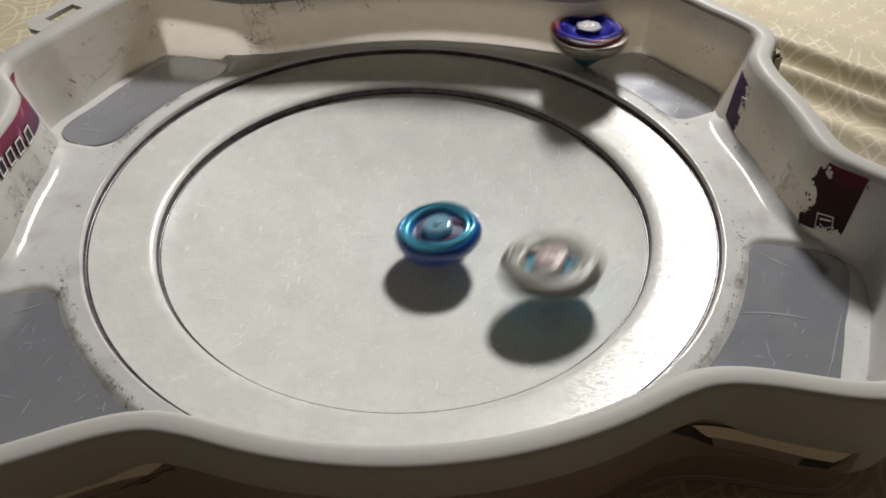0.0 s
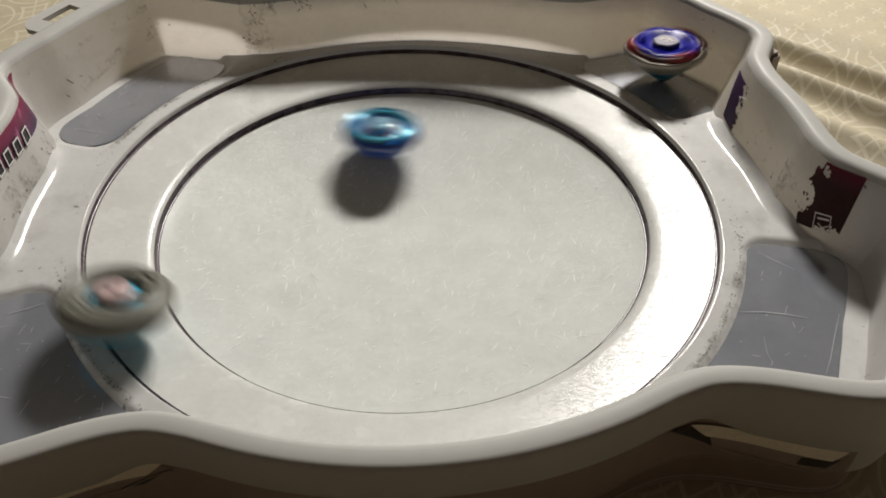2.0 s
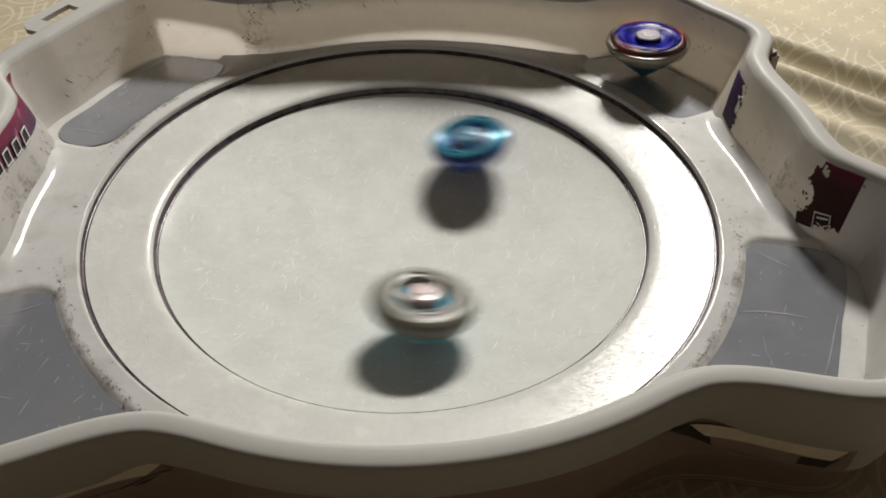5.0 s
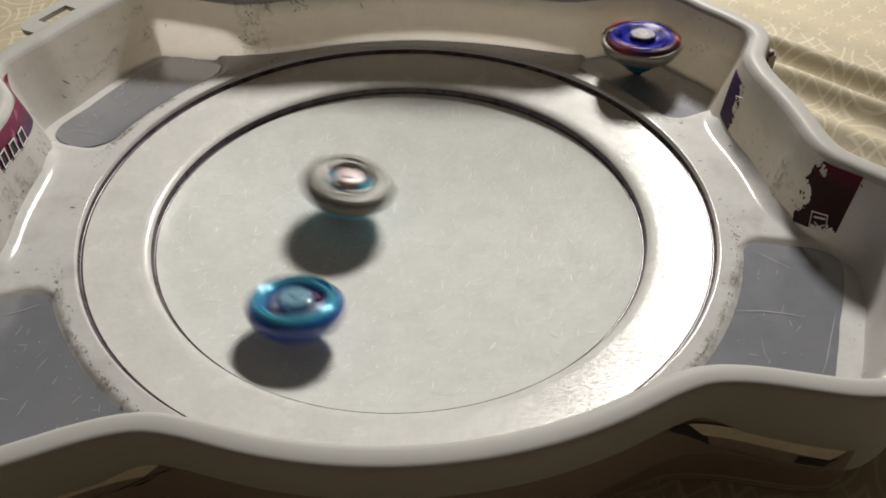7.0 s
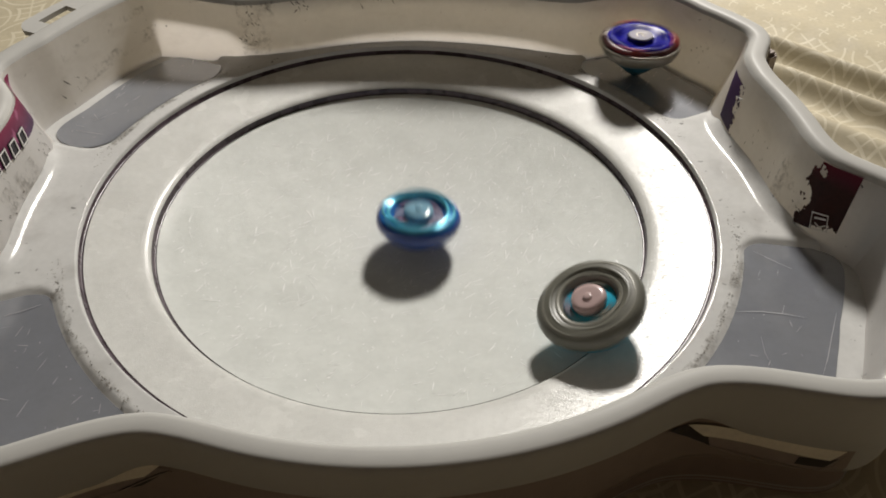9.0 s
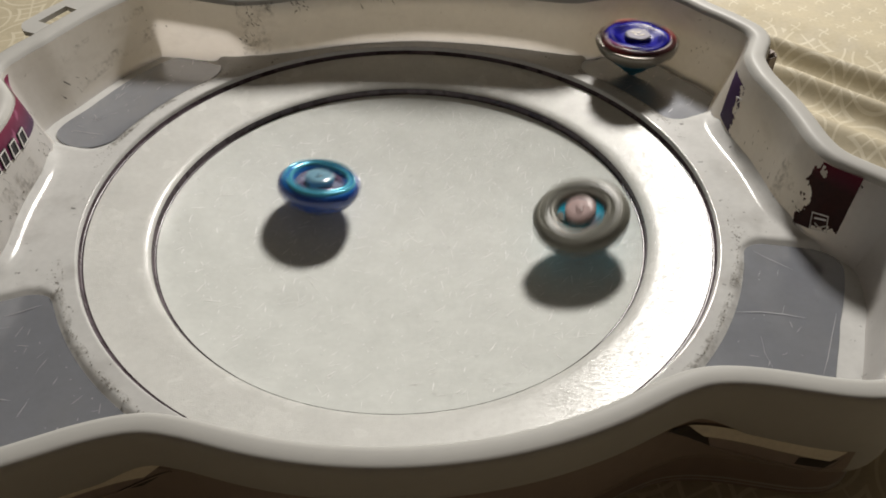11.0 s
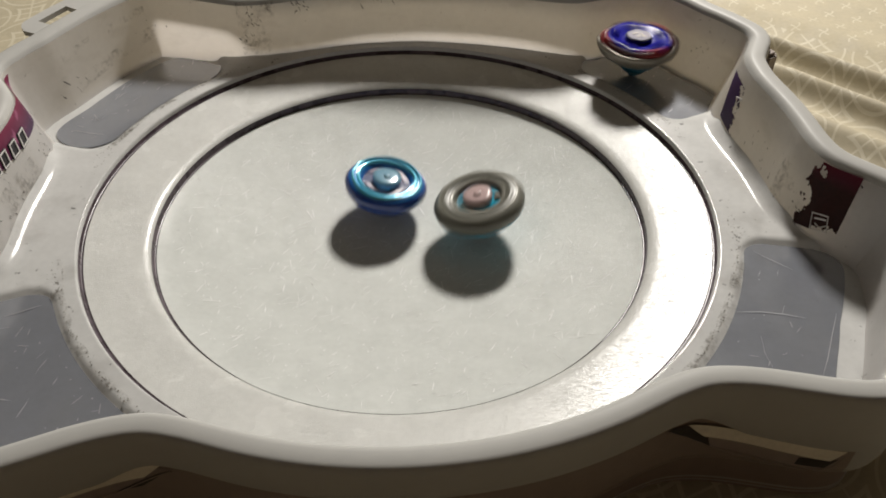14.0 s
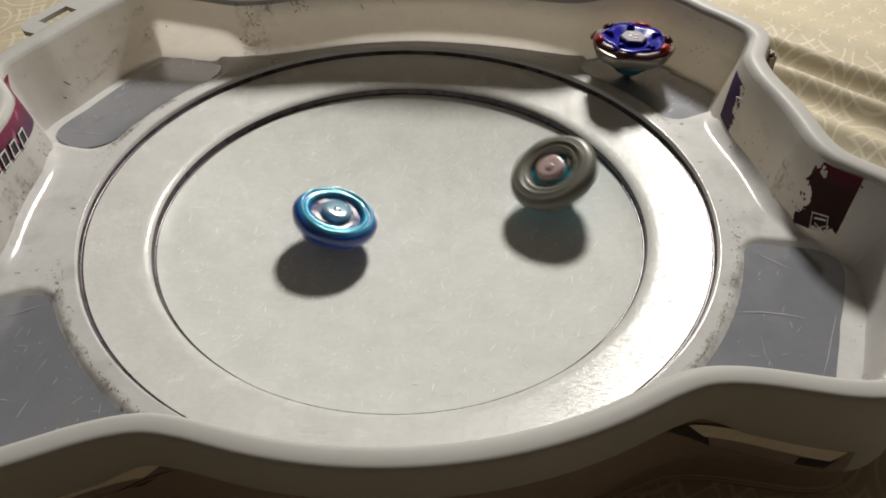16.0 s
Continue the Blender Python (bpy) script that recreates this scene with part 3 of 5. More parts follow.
def rub_marks():
    """Dark rubbed streaks on the wall, in clusters."""
    rnd = random.Random(12)
    verts, faces = [], []
    clusters = [(234, 0.036, 26, 5, 0.009, 1.3), (262, 0.026, 7, 6, 0.006, 0.4), (296, 0.024, 4, 9, 0.005, 2.0), (308, 0.020, 3, 7, 0.004, 1.6), (214, 0.045, 10, 8, 0.003, 2.0),
                (182, 0.046, 10, 8, 0.003, 2.0), (352, 0.028, 6, 9, 0.008, 1.4), (360, 0.020, 10, 8, 0.005, 1.0), (6, 0.030, 4, 9, 0.007, 1.0), (-8, 0.024, 12, 6, 0.006, 0.8),
                (-20, 0.022, 12, 4, 0.004, 0.7), (-24, 0.036, 10, 5, 0.008, 0.6), (60, 0.036, 8, 10, 0.008, 0.6), (28, 0.046, 6, 6, 0.004, 0.8), (330, 0.022, 18, 5, 0.004, 1.0)]
    for j0, z0, count, sj, sz, run in clusters:
        for _ in range(count):
            j, z = j0 + rnd.gauss(0, sj * 0.5), z0 + rnd.gauss(0, sz)
            if not 0.0165 < z < 0.050:
                continue
            dj, dz = rnd.uniform(0.15, 0.5) * run, rnd.uniform(0.0002, 0.0007)
            slope = rnd.gauss(0.0006, 0.0005) * run
            st = len(verts)
            for k in range(8):
                b = 2 * math.pi * k / 8
                w = rnd.uniform(0.55, 1.2)
                verts.append(on_wall(j + dj * math.cos(b) * w, z + dz * math.sin(b) * w + slope * math.cos(b), 0.0003))
            faces.append(tuple(range(st, st + 8)))
    ob = child("rub_wear", mesh_of("rub_wear", verts, faces, M_RUB, False), stadium, "dark rubbed streaks on the wall")
    tagged(ob, kind="stuff")


M_RUB = plain("grey_rub", (0.19, 0.165, 0.15), 0.5, grain=0.4, scale=200)
rub_marks()
for corners in ([(238.0, 0.0500), (224.0, 0.0500), (227.0, 0.0165), (237.0, 0.0165)], [(294.0, 0.0250), (258.0, 0.0330), (258.0, 0.0250), (294.0, 0.0180)], [(296.0, 0.0420), (262.0, 0.0460), (262.0, 0.0410), (296.0, 0.0370)],
                [(362.0, 0.0340), (338.0, 0.0300), (338.0, 0.0190), (362.0, 0.0220)], [(-8.0, 0.0400), (-19.0, 0.0400), (-21.0, 0.0180), (-10.0, 0.0180)]):
    patch("rub_smear", corners, on_wall, M_RUBBED, stadium, "grey-brown rub smear on the wall", 0.0005, (30, 16))

# ---- table and room ----
TABLE_Z = -0.025


def cloth_material():
    """Cream damask: pale interlaced curves woven on a slightly darker ground."""
    mat = plain("cream_damask_cloth", (0.46, 0.405, 0.285), 0.72, grain=0.06, scale=60, bump=0.35)
    nt, n, l, b = nodes_of(mat)
    base = b.inputs["Base Color"].links[0].from_socket
    tex, sep = n.new("ShaderNodeTexCoord"), n.new("ShaderNodeSeparateXYZ")
    mp = n.new("ShaderNodeMapping")
    mp.inputs["Rotation"].default_value = (0, 0, 0.5)
    l.new(tex.outputs["Object"], mp.inputs["Vector"]), l.new(mp.outputs[0], sep.inputs[0])

    def op(kind, a, c=None, d=None):
        m = n.new("ShaderNodeMath")
        m.operation = kind
        for i, v in enumerate((a, c, d)):
            if v is None:
                continue
            if isinstance(v, (int, float)):
                m.inputs[i].default_value = v
            else:
                l.new(v, m.inputs[i])
        return m.outputs[0]

    x, y = sep.outputs["X"], sep.outputs["Y"]

    def cell(v, pitch, shift=0.0):
        return op("SUBTRACT", op("FRACT", op("ADD", op("DIVIDE", v, pitch), shift)), 0.5)

    def norm2(a, c):
        return op("SQRT", op("ADD", op("MULTIPLY", a, a), op("MULTIPLY", c, c)))

    # interlaced rings and straight threads
    u, v = cell(x, 0.050), cell(y, 0.062)
    au, av = op("ABSOLUTE", u), op("ABSOLUTE", v)
    rings = op("MAXIMUM", op("LESS_THAN", op("ABSOLUTE", op("SUBTRACT", norm2(u, v), 0.56)), 0.020),
               op("LESS_THAN", op("ABSOLUTE", op("SUBTRACT", norm2(op("SUBTRACT", 0.5, au), op("SUBTRACT", 0.5, av)), 0.56)), 0.020))
    rings = op("MAXIMUM", rings, op("LESS_THAN", op("ABSOLUTE", op("SUBTRACT", norm2(u, v), 0.44)), 0.016))
    rings = op("MAXIMUM", rings, op("LESS_THAN", op("ABSOLUTE", op("SUBTRACT", au, av)), 0.016))
    # small curled crosses in offset rows
    row = op("MODULO", op("FLOOR", op("DIVIDE", y, 0.022)), 2.0)
    a, c = cell(x, 0.021, op("MULTIPLY", row, 0.5)), cell(y, 0.022)
    stem = op("MULTIPLY", op("LESS_THAN", op("ABSOLUTE", op("SUBTRACT", a, op("MULTIPLY", op("SINE", op("MULTIPLY", c, 7.0)), 0.10))), 0.030), op("LESS_THAN", op("ABSOLUTE", c), 0.34))
    arm = op("MULTIPLY", op("LESS_THAN", op("ABSOLUTE", op("ADD", c, op("MULTIPLY", op("SINE", op("MULTIPLY", a, 9.0)), 0.10))), 0.036), op("LESS_THAN", op("ABSOLUTE", a), 0.20))
    cross = op("MAXIMUM", stem, arm)
    sep2 = n.new("ShaderNodeSeparateXYZ")
    l.new(tex.outputs["Object"], sep2.inputs[0])
    beyond = op("GREATER_THAN", op("ADD", op("MULTIPLY", sep2.outputs["X"], 0.69), op("MULTIPLY", sep2.outputs["Y"], 0.72)), 0.385)
    total = op("ADD", op("MULTIPLY", cross, beyond), op("MULTIPLY", rings, op("SUBTRACT", 1.0, beyond)))
    mix = n.new("ShaderNodeMix")
    mix.data_type = "RGBA"
    l.new(op("MULTIPLY", total, 0.85), mix.inputs["Factor"]), l.new(base, mix.inputs["A"])
    mix.inputs["B"].default_value = (0.58, 0.53, 0.40, 1)
    l.new(mix.outputs["Result"], b.inputs["Base Color"])
    return mat


M_CLOTH = cloth_material()


def tablecloth():
    xs = np.concatenate([np.linspace(-0.85, 0.14, 170), np.linspace(0.142, 0.85, 400)])
    ys = np.concatenate([np.linspace(-0.85, -0.06, 140), np.linspace(-0.058, 0.85, 440)])
    n, m = len(xs), len(ys)
    verts = []
    for y in ys:
        for x in xs:
            z = 0.0
            c = 0.69 * x + 0.72 * y
            w = min(1.0, max(0.0, (x - 0.20) / 0.08)) * min(1.0, max(0.0, (0.75 - x) / 0.2))
            for at, width, high in ((0.352, 0.010, 0.015), (0.318, 0.010, 0.013), (0.278, 0.012, 0.009), (0.41, 0.02, 0.005)):
                z += w * high * math.exp(-((c - at - 0.01 * math.sin(14 * x)) / width) ** 2)
            z += 0.0015 * math.sin(9 * x + 4 * y) * math.sin(7 * y - 3 * x) + 0.0015
            verts.append((x, y, TABLE_Z + z))
    faces = [(i * n + j, i * n + j + 1, (i + 1) * n + j + 1, (i + 1) * n + j) for i in range(m - 1) for j in range(n - 1)]
    ob = new("tablecloth", mesh_of("tablecloth", verts, faces, M_CLOTH))
    tagged(ob, "cream damask tablecloth with pale curved lines and folds", "tablecloth")


tablecloth()

M_TABLE = plain("dark_table_wood", (0.14, 0.08, 0.045), 0.45, grain=0.2, scale=12)


def dining_table():
    table = tagged(new("dining_table"), "dark wooden table covered by the cream cloth", "table")
    table.location = (0, 0, -0.80)
    top_z = TABLE_Z - 0.004 + 0.80
    bevel_box("tabletop", (1.66, 1.66, 0.03), Matrix.Translation((0, 0, top_z - 0.015)), M_TABLE, table, "", 0.004)
    for x in (-0.74, 0.74):
        for y in (-0.74, 0.74):
            bevel_box("leg", (0.07, 0.07, top_z - 0.03), Matrix.Translation((x, y, (top_z - 0.03) / 2)), M_TABLE, table, "", 0.006)


dining_table()
M_ROOM = plain("warm_painted_plaster", (0.51, 0.49, 0.46), 0.8, grain=0.04, scale=4)
# unseen south wall, coloured brown so its bounce warms the near lip
M_BOUNCE = plain("warm_bounce_brown", (0.46, 0.28, 0.15), 0.5, grain=0.2, scale=5)
M_BOARD = plain("brown_floor_boards", (0.26, 0.18, 0.12), 0.5, grain=0.15, scale=5)


def slab(name, size, at, material, label):
    bm = bmesh.new()
    bmesh.ops.create_cube(bm, size=1)
    bmesh.ops.scale(bm, vec=size, verts=bm.verts)
    bmesh.ops.translate(bm, vec=at, verts=bm.verts)
    ob = part(name, bm, material, None, label)
    return tagged(ob, kind="structure")


slab("floor", (5, 5, 0.1), (0, 0, -0.85), M_BOARD, "brown wooden floor boards under the table")
slab("ceiling", (5, 5, 0.1), (0, 0, 1.75), M_ROOM, "plain warm white ceiling")
slab("wall_north", (5, 0.1, 2.5), (0, 2.55, 0.45), M_ROOM, "plain warm grey wall")
slab("wall_south", (5, 0.1, 2.5), (0, -2.55, 0.45), M_BOUNCE, "unseen wall, brown to warm the light it throws back")
slab("wall_east", (0.1, 5, 2.5), (2.55, 0, 0.45), M_ROOM, "plain warm grey wall")
slab("wall_west", (0.1, 5, 2.5), (-2.55, 0, 0.45), M_ROOM, "plain warm grey wall")

# ---- the spinning tops ----
M_SMOKE = plain("smoky_grey_plastic", (0.150, 0.149, 0.121), 0.40, metal=0.0, grain=0.15, scale=160)
M_SILVER = plain("brushed_grey_metal", (0.22, 0.215, 0.18), 0.38, metal=0.1, grain=0.12, scale=160)
M_PINK = plain("pale_pink_plastic", (0.50, 0.37, 0.36), 0.28, coat=0.3)
M_CYAN = plain("clear_cyan_plastic", (0.035, 0.40, 0.58), 0.18, coat=0.6)
M_NAVY = plain("deep_blue_plastic", (0.008, 0.050, 0.26), 0.16, coat=0.8)
M_AQUA = plain("aqua_blue_plastic", (0.015, 0.13, 0.42), 0.12, coat=1.0)
M_BRIGHT = plain("bright_cyan_film", (0.10, 0.52, 0.72), 0.16, metal=0.35, coat=1.0)
M_MIST = plain("pale_blue_grey_plastic", (0.27, 0.28, 0.38), 0.25, coat=0.5)
M_ICE = plain("ice_blue_plastic", (0.20, 0.38, 0.50), 0.13, coat=1.0)
M_PLUM = plain("plum_plastic", (0.10, 0.05, 0.12), 0.25, coat=0.4)
M_VIOLET = plain("royal_blue_plastic", (0.009, 0.009, 0.26), 0.25)
M_VIOLET.node_tree.nodes["Principled BSDF"].inputs["Specular IOR Level"].default_value = 0.12
M_WINE = plain("dark_red_plastic", (0.050, 0.008, 0.010), 0.4)
M_TEAL = plain("teal_plastic", (0.015, 0.10, 0.15), 0.3, coat=0.3)
M_RED = plain("red_plastic", (0.28, 0.008, 0.012), 0.45)
M_PALE = plain("pale_lilac_plastic", (0.29, 0.275, 0.33), 0.45)
M_PALE.node_tree.nodes["Principled BSDF"].inputs["Specular IOR Level"].default_value = 0.1
M_STEEL = plain("dull_dark_metal", (0.27, 0.245, 0.205), 0.36, metal=0.55, grain=0.15, scale=160)
M_CHROME = plain("bright_metal_edge", (0.45, 0.43, 0.40), 0.25, metal=0.9)
M_DEEP = plain("dark_blue_plastic", (0.008, 0.010, 0.05), 0.25, coat=0.5)


def wheel(name, profile, material, parent, label="", lobes=0, depth=0.0, sharp=1.0, n=96, smooth=True, caps=True, flat=0.0):
    """A closed turned body whose radius may swell in lobes or be cut by two flat sides."""
    verts = []
    for r, z in profile:
        for j in range(n):
            a = 2 * math.pi * j / n
            k = 1.0
            if lobes:
                w = 0.5 + 0.5 * math.cos(lobes * a)
                k = 1 - depth * (w ** sharp)
            if flat:
                k = min(k, (flat + 0.004 * math.cos(6 * a)) / max(0.05, abs(math.sin(a))))
            verts.append((r * k * math.cos(a), r * k * math.sin(a), z))
    faces = strip_faces(len(profile), n)
    if caps:
        faces.append(tuple(reversed(range(n))))
        faces.append(tuple(range((len(profile) - 1) * n, len(profile) * n)))
    return child(name, mesh_of(name, verts, faces, material, smooth), parent, label)


def white_top():
    top = tagged(new("spinning_top"), "smoky grey spinning top with pink cap and cyan underside", "spinning top", "battling spinning tops")
    z = 0.0216
    ring = wheel("attack_ring", [(0.0122, z - 0.001), (0.0233, z - 0.0045), (0.0248, z - 0.0015), (0.0252, z + 0.001), (0.0233, z + 0.0038), (0.0191, z + 0.0052), (0.0155, z + 0.0045), (0.0122, z + 0.002), (0.0120, z - 0.0008)],
                 M_SMOKE, top, "smoky grey ring", 6, 0.025, 2)
    wheel("inner_ridge", [(0.0126, z), (0.0133, z + 0.0040), (0.0142, z + 0.0049), (0.0156, z + 0.0048)], M_SILVER, ring, "bright grey inner slope", 3, 0.05, 2, caps=False)
    wheel("ridge", [(0.0172, z + 0.0050), (0.0177, z + 0.0054), (0.0183, z + 0.0055), (0.0190, z + 0.0052)], M_SMOKE, ring, "", 5, 0.03, caps=False)
    wheel("ridge", [(0.0206, z + 0.0048), (0.0211, z + 0.0049), (0.0217, z + 0.0046), (0.0225, z + 0.0040)], M_SILVER, ring, "bright grey ridge", 4, 0.03, 3, caps=False)
    for turn in (0, 120, 240):
        bm = bmesh.new()
        bmesh.ops.create_cube(bm, size=1)
        bmesh.ops.scale(bm, vec=(0.0034, 0.0075, 0.0030), verts=bm.verts)
        bmesh.ops.bevel(bm, geom=bm.edges[:], offset=0.0008, segments=2, affect="EDGES")
        bm.transform(Matrix.Rotation(radians(turn), 4, "Z") @ Matrix.Translation((0.0103, 0, z + 0.0018)))
        part("claw", bm, M_SMOKE if turn else M_PALE, ring, "smoky claw beside the cap" if turn else "pale claw beside the cap")
    wheel("well", [(0.0125, z - 0.0004), (0.0125, z + 0.0018)], M_CYAN, ring, "cyan bottom of the well")
    wheel("cap", [(0.0078, z - 0.0006), (0.0083, z + 0.0045), (0.0079, z + 0.0056), (0.0057, z + 0.0060), (0.0008, z + 0.0056)], M_PINK, ring, "pale pink cap", 3, 0.06)
    wheel("cap_bolt", [(0.0023, z + 0.0055), (0.0021, z + 0.0064), (0.0010, z + 0.0065)], M_PINK, ring, "", 6, 0.08)
    wheel("weight_disc", [(0.0103, z - 0.0125), (0.0171, z - 0.0112), (0.0219, z - 0.0070), (0.0238, z - 0.0045), (0.0114, z - 0.0030)], M_CYAN, ring, "clear cyan disc", 6, 0.05)
    wheel("driver", [(0.0036, 0.0030), (0.0072, 0.0044), (0.0109, 0.0074), (0.0122, 0.0112), (0.0103, 0.0125)], M_TEAL, ring, "teal driver", 3, 0.1)
    wheel("tip", [(0.0008, 0.0), (0.0023, 0.0006), (0.0035, 0.0022), (0.0037, 0.0034)], M_RED, ring, "red tip")
    return top, ring


def blue_top():
    top = tagged(new("spinning_top"), "clear blue spinning top with pale blue cap and navy rim", "spinning top", "battling spinning tops")
    z = 0.0192
    ring = wheel("attack_ring", [(0.0132, z - 0.001), (0.0212, z - 0.0045), (0.0230, z - 0.0015), (0.0233, z + 0.0012), (0.0221, z + 0.0032), (0.0197, z + 0.0044), (0.0155, z + 0.0036), (0.0135, z + 0.0016), (0.0130, z - 0.0008)],
                 M_AQUA, top, "clear aqua ring", 6, 0.03, 2)
    wheel("rim_band", [(0.0212, z - 0.0050), (0.0234, z - 0.0030), (0.0238, z), (0.0234, z + 0.0020), (0.0219, z + 0.0034)], M_NAVY, ring, "deep blue rim", 6, 0.03, 2, caps=False)
    wheel("inner_ridge", [(0.0155, z + 0.0034), (0.0161, z + 0.0050), (0.0174, z + 0.0050), (0.0182, z + 0.0040)], M_BRIGHT, ring, "bright cyan ridge", 3, 0.07, 2, caps=False)
    wheel("ridge", [(0.0188, z + 0.0042), (0.0192, z + 0.0055), (0.0199, z + 0.0054), (0.0206, z + 0.0040)], M_BRIGHT, ring, "bright cyan ridge", 4, 0.04, 3, caps=False)
    wheel("well", [(0.0141, z - 0.0004), (0.0141, z + 0.0014)], M_MIST, ring, "pale blue-grey bottom of the well")
    for turn in (10, 100, 190, 280):
        bm = bmesh.new()
        bmesh.ops.create_cube(bm, size=1)
        bmesh.ops.scale(bm, vec=(0.0042, 0.0080, 0.0026), verts=bm.verts)
        bmesh.ops.bevel(bm, geom=bm.edges[:], offset=0.0008, segments=2, affect="EDGES")
        bm.transform(Matrix.Rotation(radians(turn), 4, "Z") @ Matrix.Translation((0.0110, 0, z + 0.0012)))
        part("claw", bm, M_PLUM, ring, "dark plum claw beside the cap")
    wheel("cap", [(0.0081, z - 0.0006), (0.0085, z + 0.0044), (0.0081, z + 0.0056), (0.0057, z + 0.0060), (0.0008, z + 0.0057)], M_ICE, ring, "pale blue cap", 3, 0.05)
    wheel("cap_bolt", [(0.0021, z + 0.0055), (0.0019, z + 0.0064), (0.0010, z + 0.0065)], M_ICE, ring, "", 6, 0.08)
    wheel("weight_disc", [(0.0103, z - 0.0120), (0.0166, z - 0.0108), (0.0207, z - 0.0070), (0.0223, z - 0.0045), (0.0114, z - 0.0030)], M_NAVY, ring, "deep blue disc", 6, 0.05)
    wheel("driver", [(0.0036, 0.0026), (0.0070, 0.0040), (0.0106, 0.0066), (0.0118, 0.0098), (0.0103, 0.0112)], M_NAVY, ring, "navy driver", 3, 0.1)
    wheel("tip", [(0.0008, 0.0), (0.0023, 0.0006), (0.0035, 0.0020), (0.0037, 0.0030)], M_PLUM, ring, "plum tip")
    return top, ring


def block(name, size, at, turn, bevel, material, parent, label=""):
    """A rounded block at a radius and a height, turned about the axis."""
    bm = bmesh.new()
    bmesh.ops.create_cube(bm, size=1)
    bmesh.ops.scale(bm, vec=size, verts=bm.verts)
    bmesh.ops.bevel(bm, geom=bm.edges[:], offset=bevel, segments=3, affect="EDGES")
    bm.transform(Matrix.Rotation(radians(turn), 4, "Z") @ Matrix.Translation(at))
    for f in bm.faces:
        f.smooth = True
    return part(name, bm, material, parent, label)


def purple_top():
    top = tagged(new("spinning_top"), "royal blue spinning top with dark red lobes and pale cap", "spinning top", "battling spinning tops")
    z = 0.0228
    ring = wheel("attack_ring", [(0.0118, z - 0.0010), (0.0222, z - 0.0004), (0.0236, z + 0.0008), (0.0239, z + 0.0018), (0.0230, z + 0.0028), (0.0216, z + 0.0034), (0.0200, z + 0.0038), (0.0190, z + 0.0016)],
                 M_WINE, top, "dark red lobed ring", 3, 0.15, 1.5)
    wheel("metal_ring", [(0.0140, z - 0.0092), (0.0196, z - 0.0084), (0.0236, z - 0.0056), (0.0254, z - 0.0020), (0.0258, z + 0.0002), (0.0253, z + 0.0012), (0.0228, z + 0.0008)], M_STEEL, ring, "dull grey-brown metal ring", 4, 0.05, 1.5, flat=0.90)
    wheel("blue_wing", [(0.0110, z - 0.0004), (0.0208, z + 0.0006), (0.0214, z + 0.0034), (0.0202, z + 0.0047), (0.0168, z + 0.0042), (0.0120, z + 0.0026), (0.0090, z + 0.0020)], M_VIOLET, ring, "royal blue clear wing", 5, 0.14, 1.5)
    for turn in (20, 92, 164, 236, 308):
        block("knuckle", (0.0070, 0.0052, 0.0034), (0.0158, 0, z + 0.0042), turn, 0.0014, M_VIOLET, ring, "royal blue rounded knuckle")
    for turn, w in ((188, 0.0100), (70, 0.0120), (-32, 0.0110)):
        block("red_tab", (0.0062, w, 0.0050), (0.0208, 0, z + 0.0026), turn, 0.0015, M_RED, ring, "glossy red tab")
    for turn in (128, 10, 248):
        block("dark_tab", (0.0050, 0.0080, 0.0040), (0.0222, 0, z + 0.0022), turn, 0.0012, M_WINE, ring, "black-red tab")
    for turn in (-20, 160):
        block("metal_edge", (0.0016, 0.0110, 0.0030), (0.0252, 0, z + 0.0008), turn, 0.0006, M_CHROME, ring, "bright metal edge")
    wheel("cap", [(0.0084, z - 0.0004), (0.0088, z + 0.0044), (0.0084, z + 0.0050)], M_DEEP, ring, "dark blue cap side", n=6, smooth=False)
    face = wheel("cap_face", [(0.0082, z + 0.0050), (0.0078, z + 0.0055), (0.0008, z + 0.0054)], M_PALE, ring, "pale lilac cap face", n=6, smooth=False)
    for k, (dx, dy, turn, ln) in enumerate(((0.0018, 0.0012, 20, 0.0042), (-0.0020, 0.0004, 70, 0.0036), (0.0006, -0.0026, -15, 0.0040), (-0.0010, 0.0034, 140, 0.0028))):
        bm = bmesh.new()
        bmesh.ops.create_cube(bm, size=1)
        bmesh.ops.scale(bm, vec=(ln, 0.0008, 0.0003), verts=bm.verts)
        bm.transform(Matrix.Translation((dx, dy, z + 0.0056)) @ Matrix.Rotation(radians(turn), 4, "Z"))
        part("cap_mark", bm, M_STEEL, face, "grey printed mark")
    wheel("weight_disc", [(0.0120, z - 0.0130), (0.0152, z - 0.0118), (0.0172, z - 0.0094), (0.0150, z - 0.0080)], M_TEAL, ring, "dark teal disc", 3, 0.08)
    wheel("driver", [(0.0038, 0.0024), (0.0078, 0.0046), (0.0110, 0.0080), (0.0122, 0.0112), (0.0115, 0.0130)], M_TEAL, ring, "dark teal driver", 3, 0.12)
    wheel("tip", [(0.0010, 0.0), (0.0024, 0.0006), (0.0036, 0.0020), (0.0039, 0.0030)], M_TEAL, ring, "teal tip")
    return top, ring


TOP_WHITE, RING_WHITE = white_top()
TOP_WHITE.scale = (1.025, 1.025, 1.025)
TOP_BLUE, RING_BLUE = blue_top()
TOP_PURPLE, RING_PURPLE = purple_top()


def spin_rows(rate, phase=0.0):
    """Spin about the top's own axis, thirty rows a second; rate gives degrees a row at t."""
    rows, a = [], phase
    for i in range(0, 481):
        t = i / FPS
        rows.append((t, pose(0, 0, 0, 0, 0, a % 360)))
        a += rate(t)
    return rows


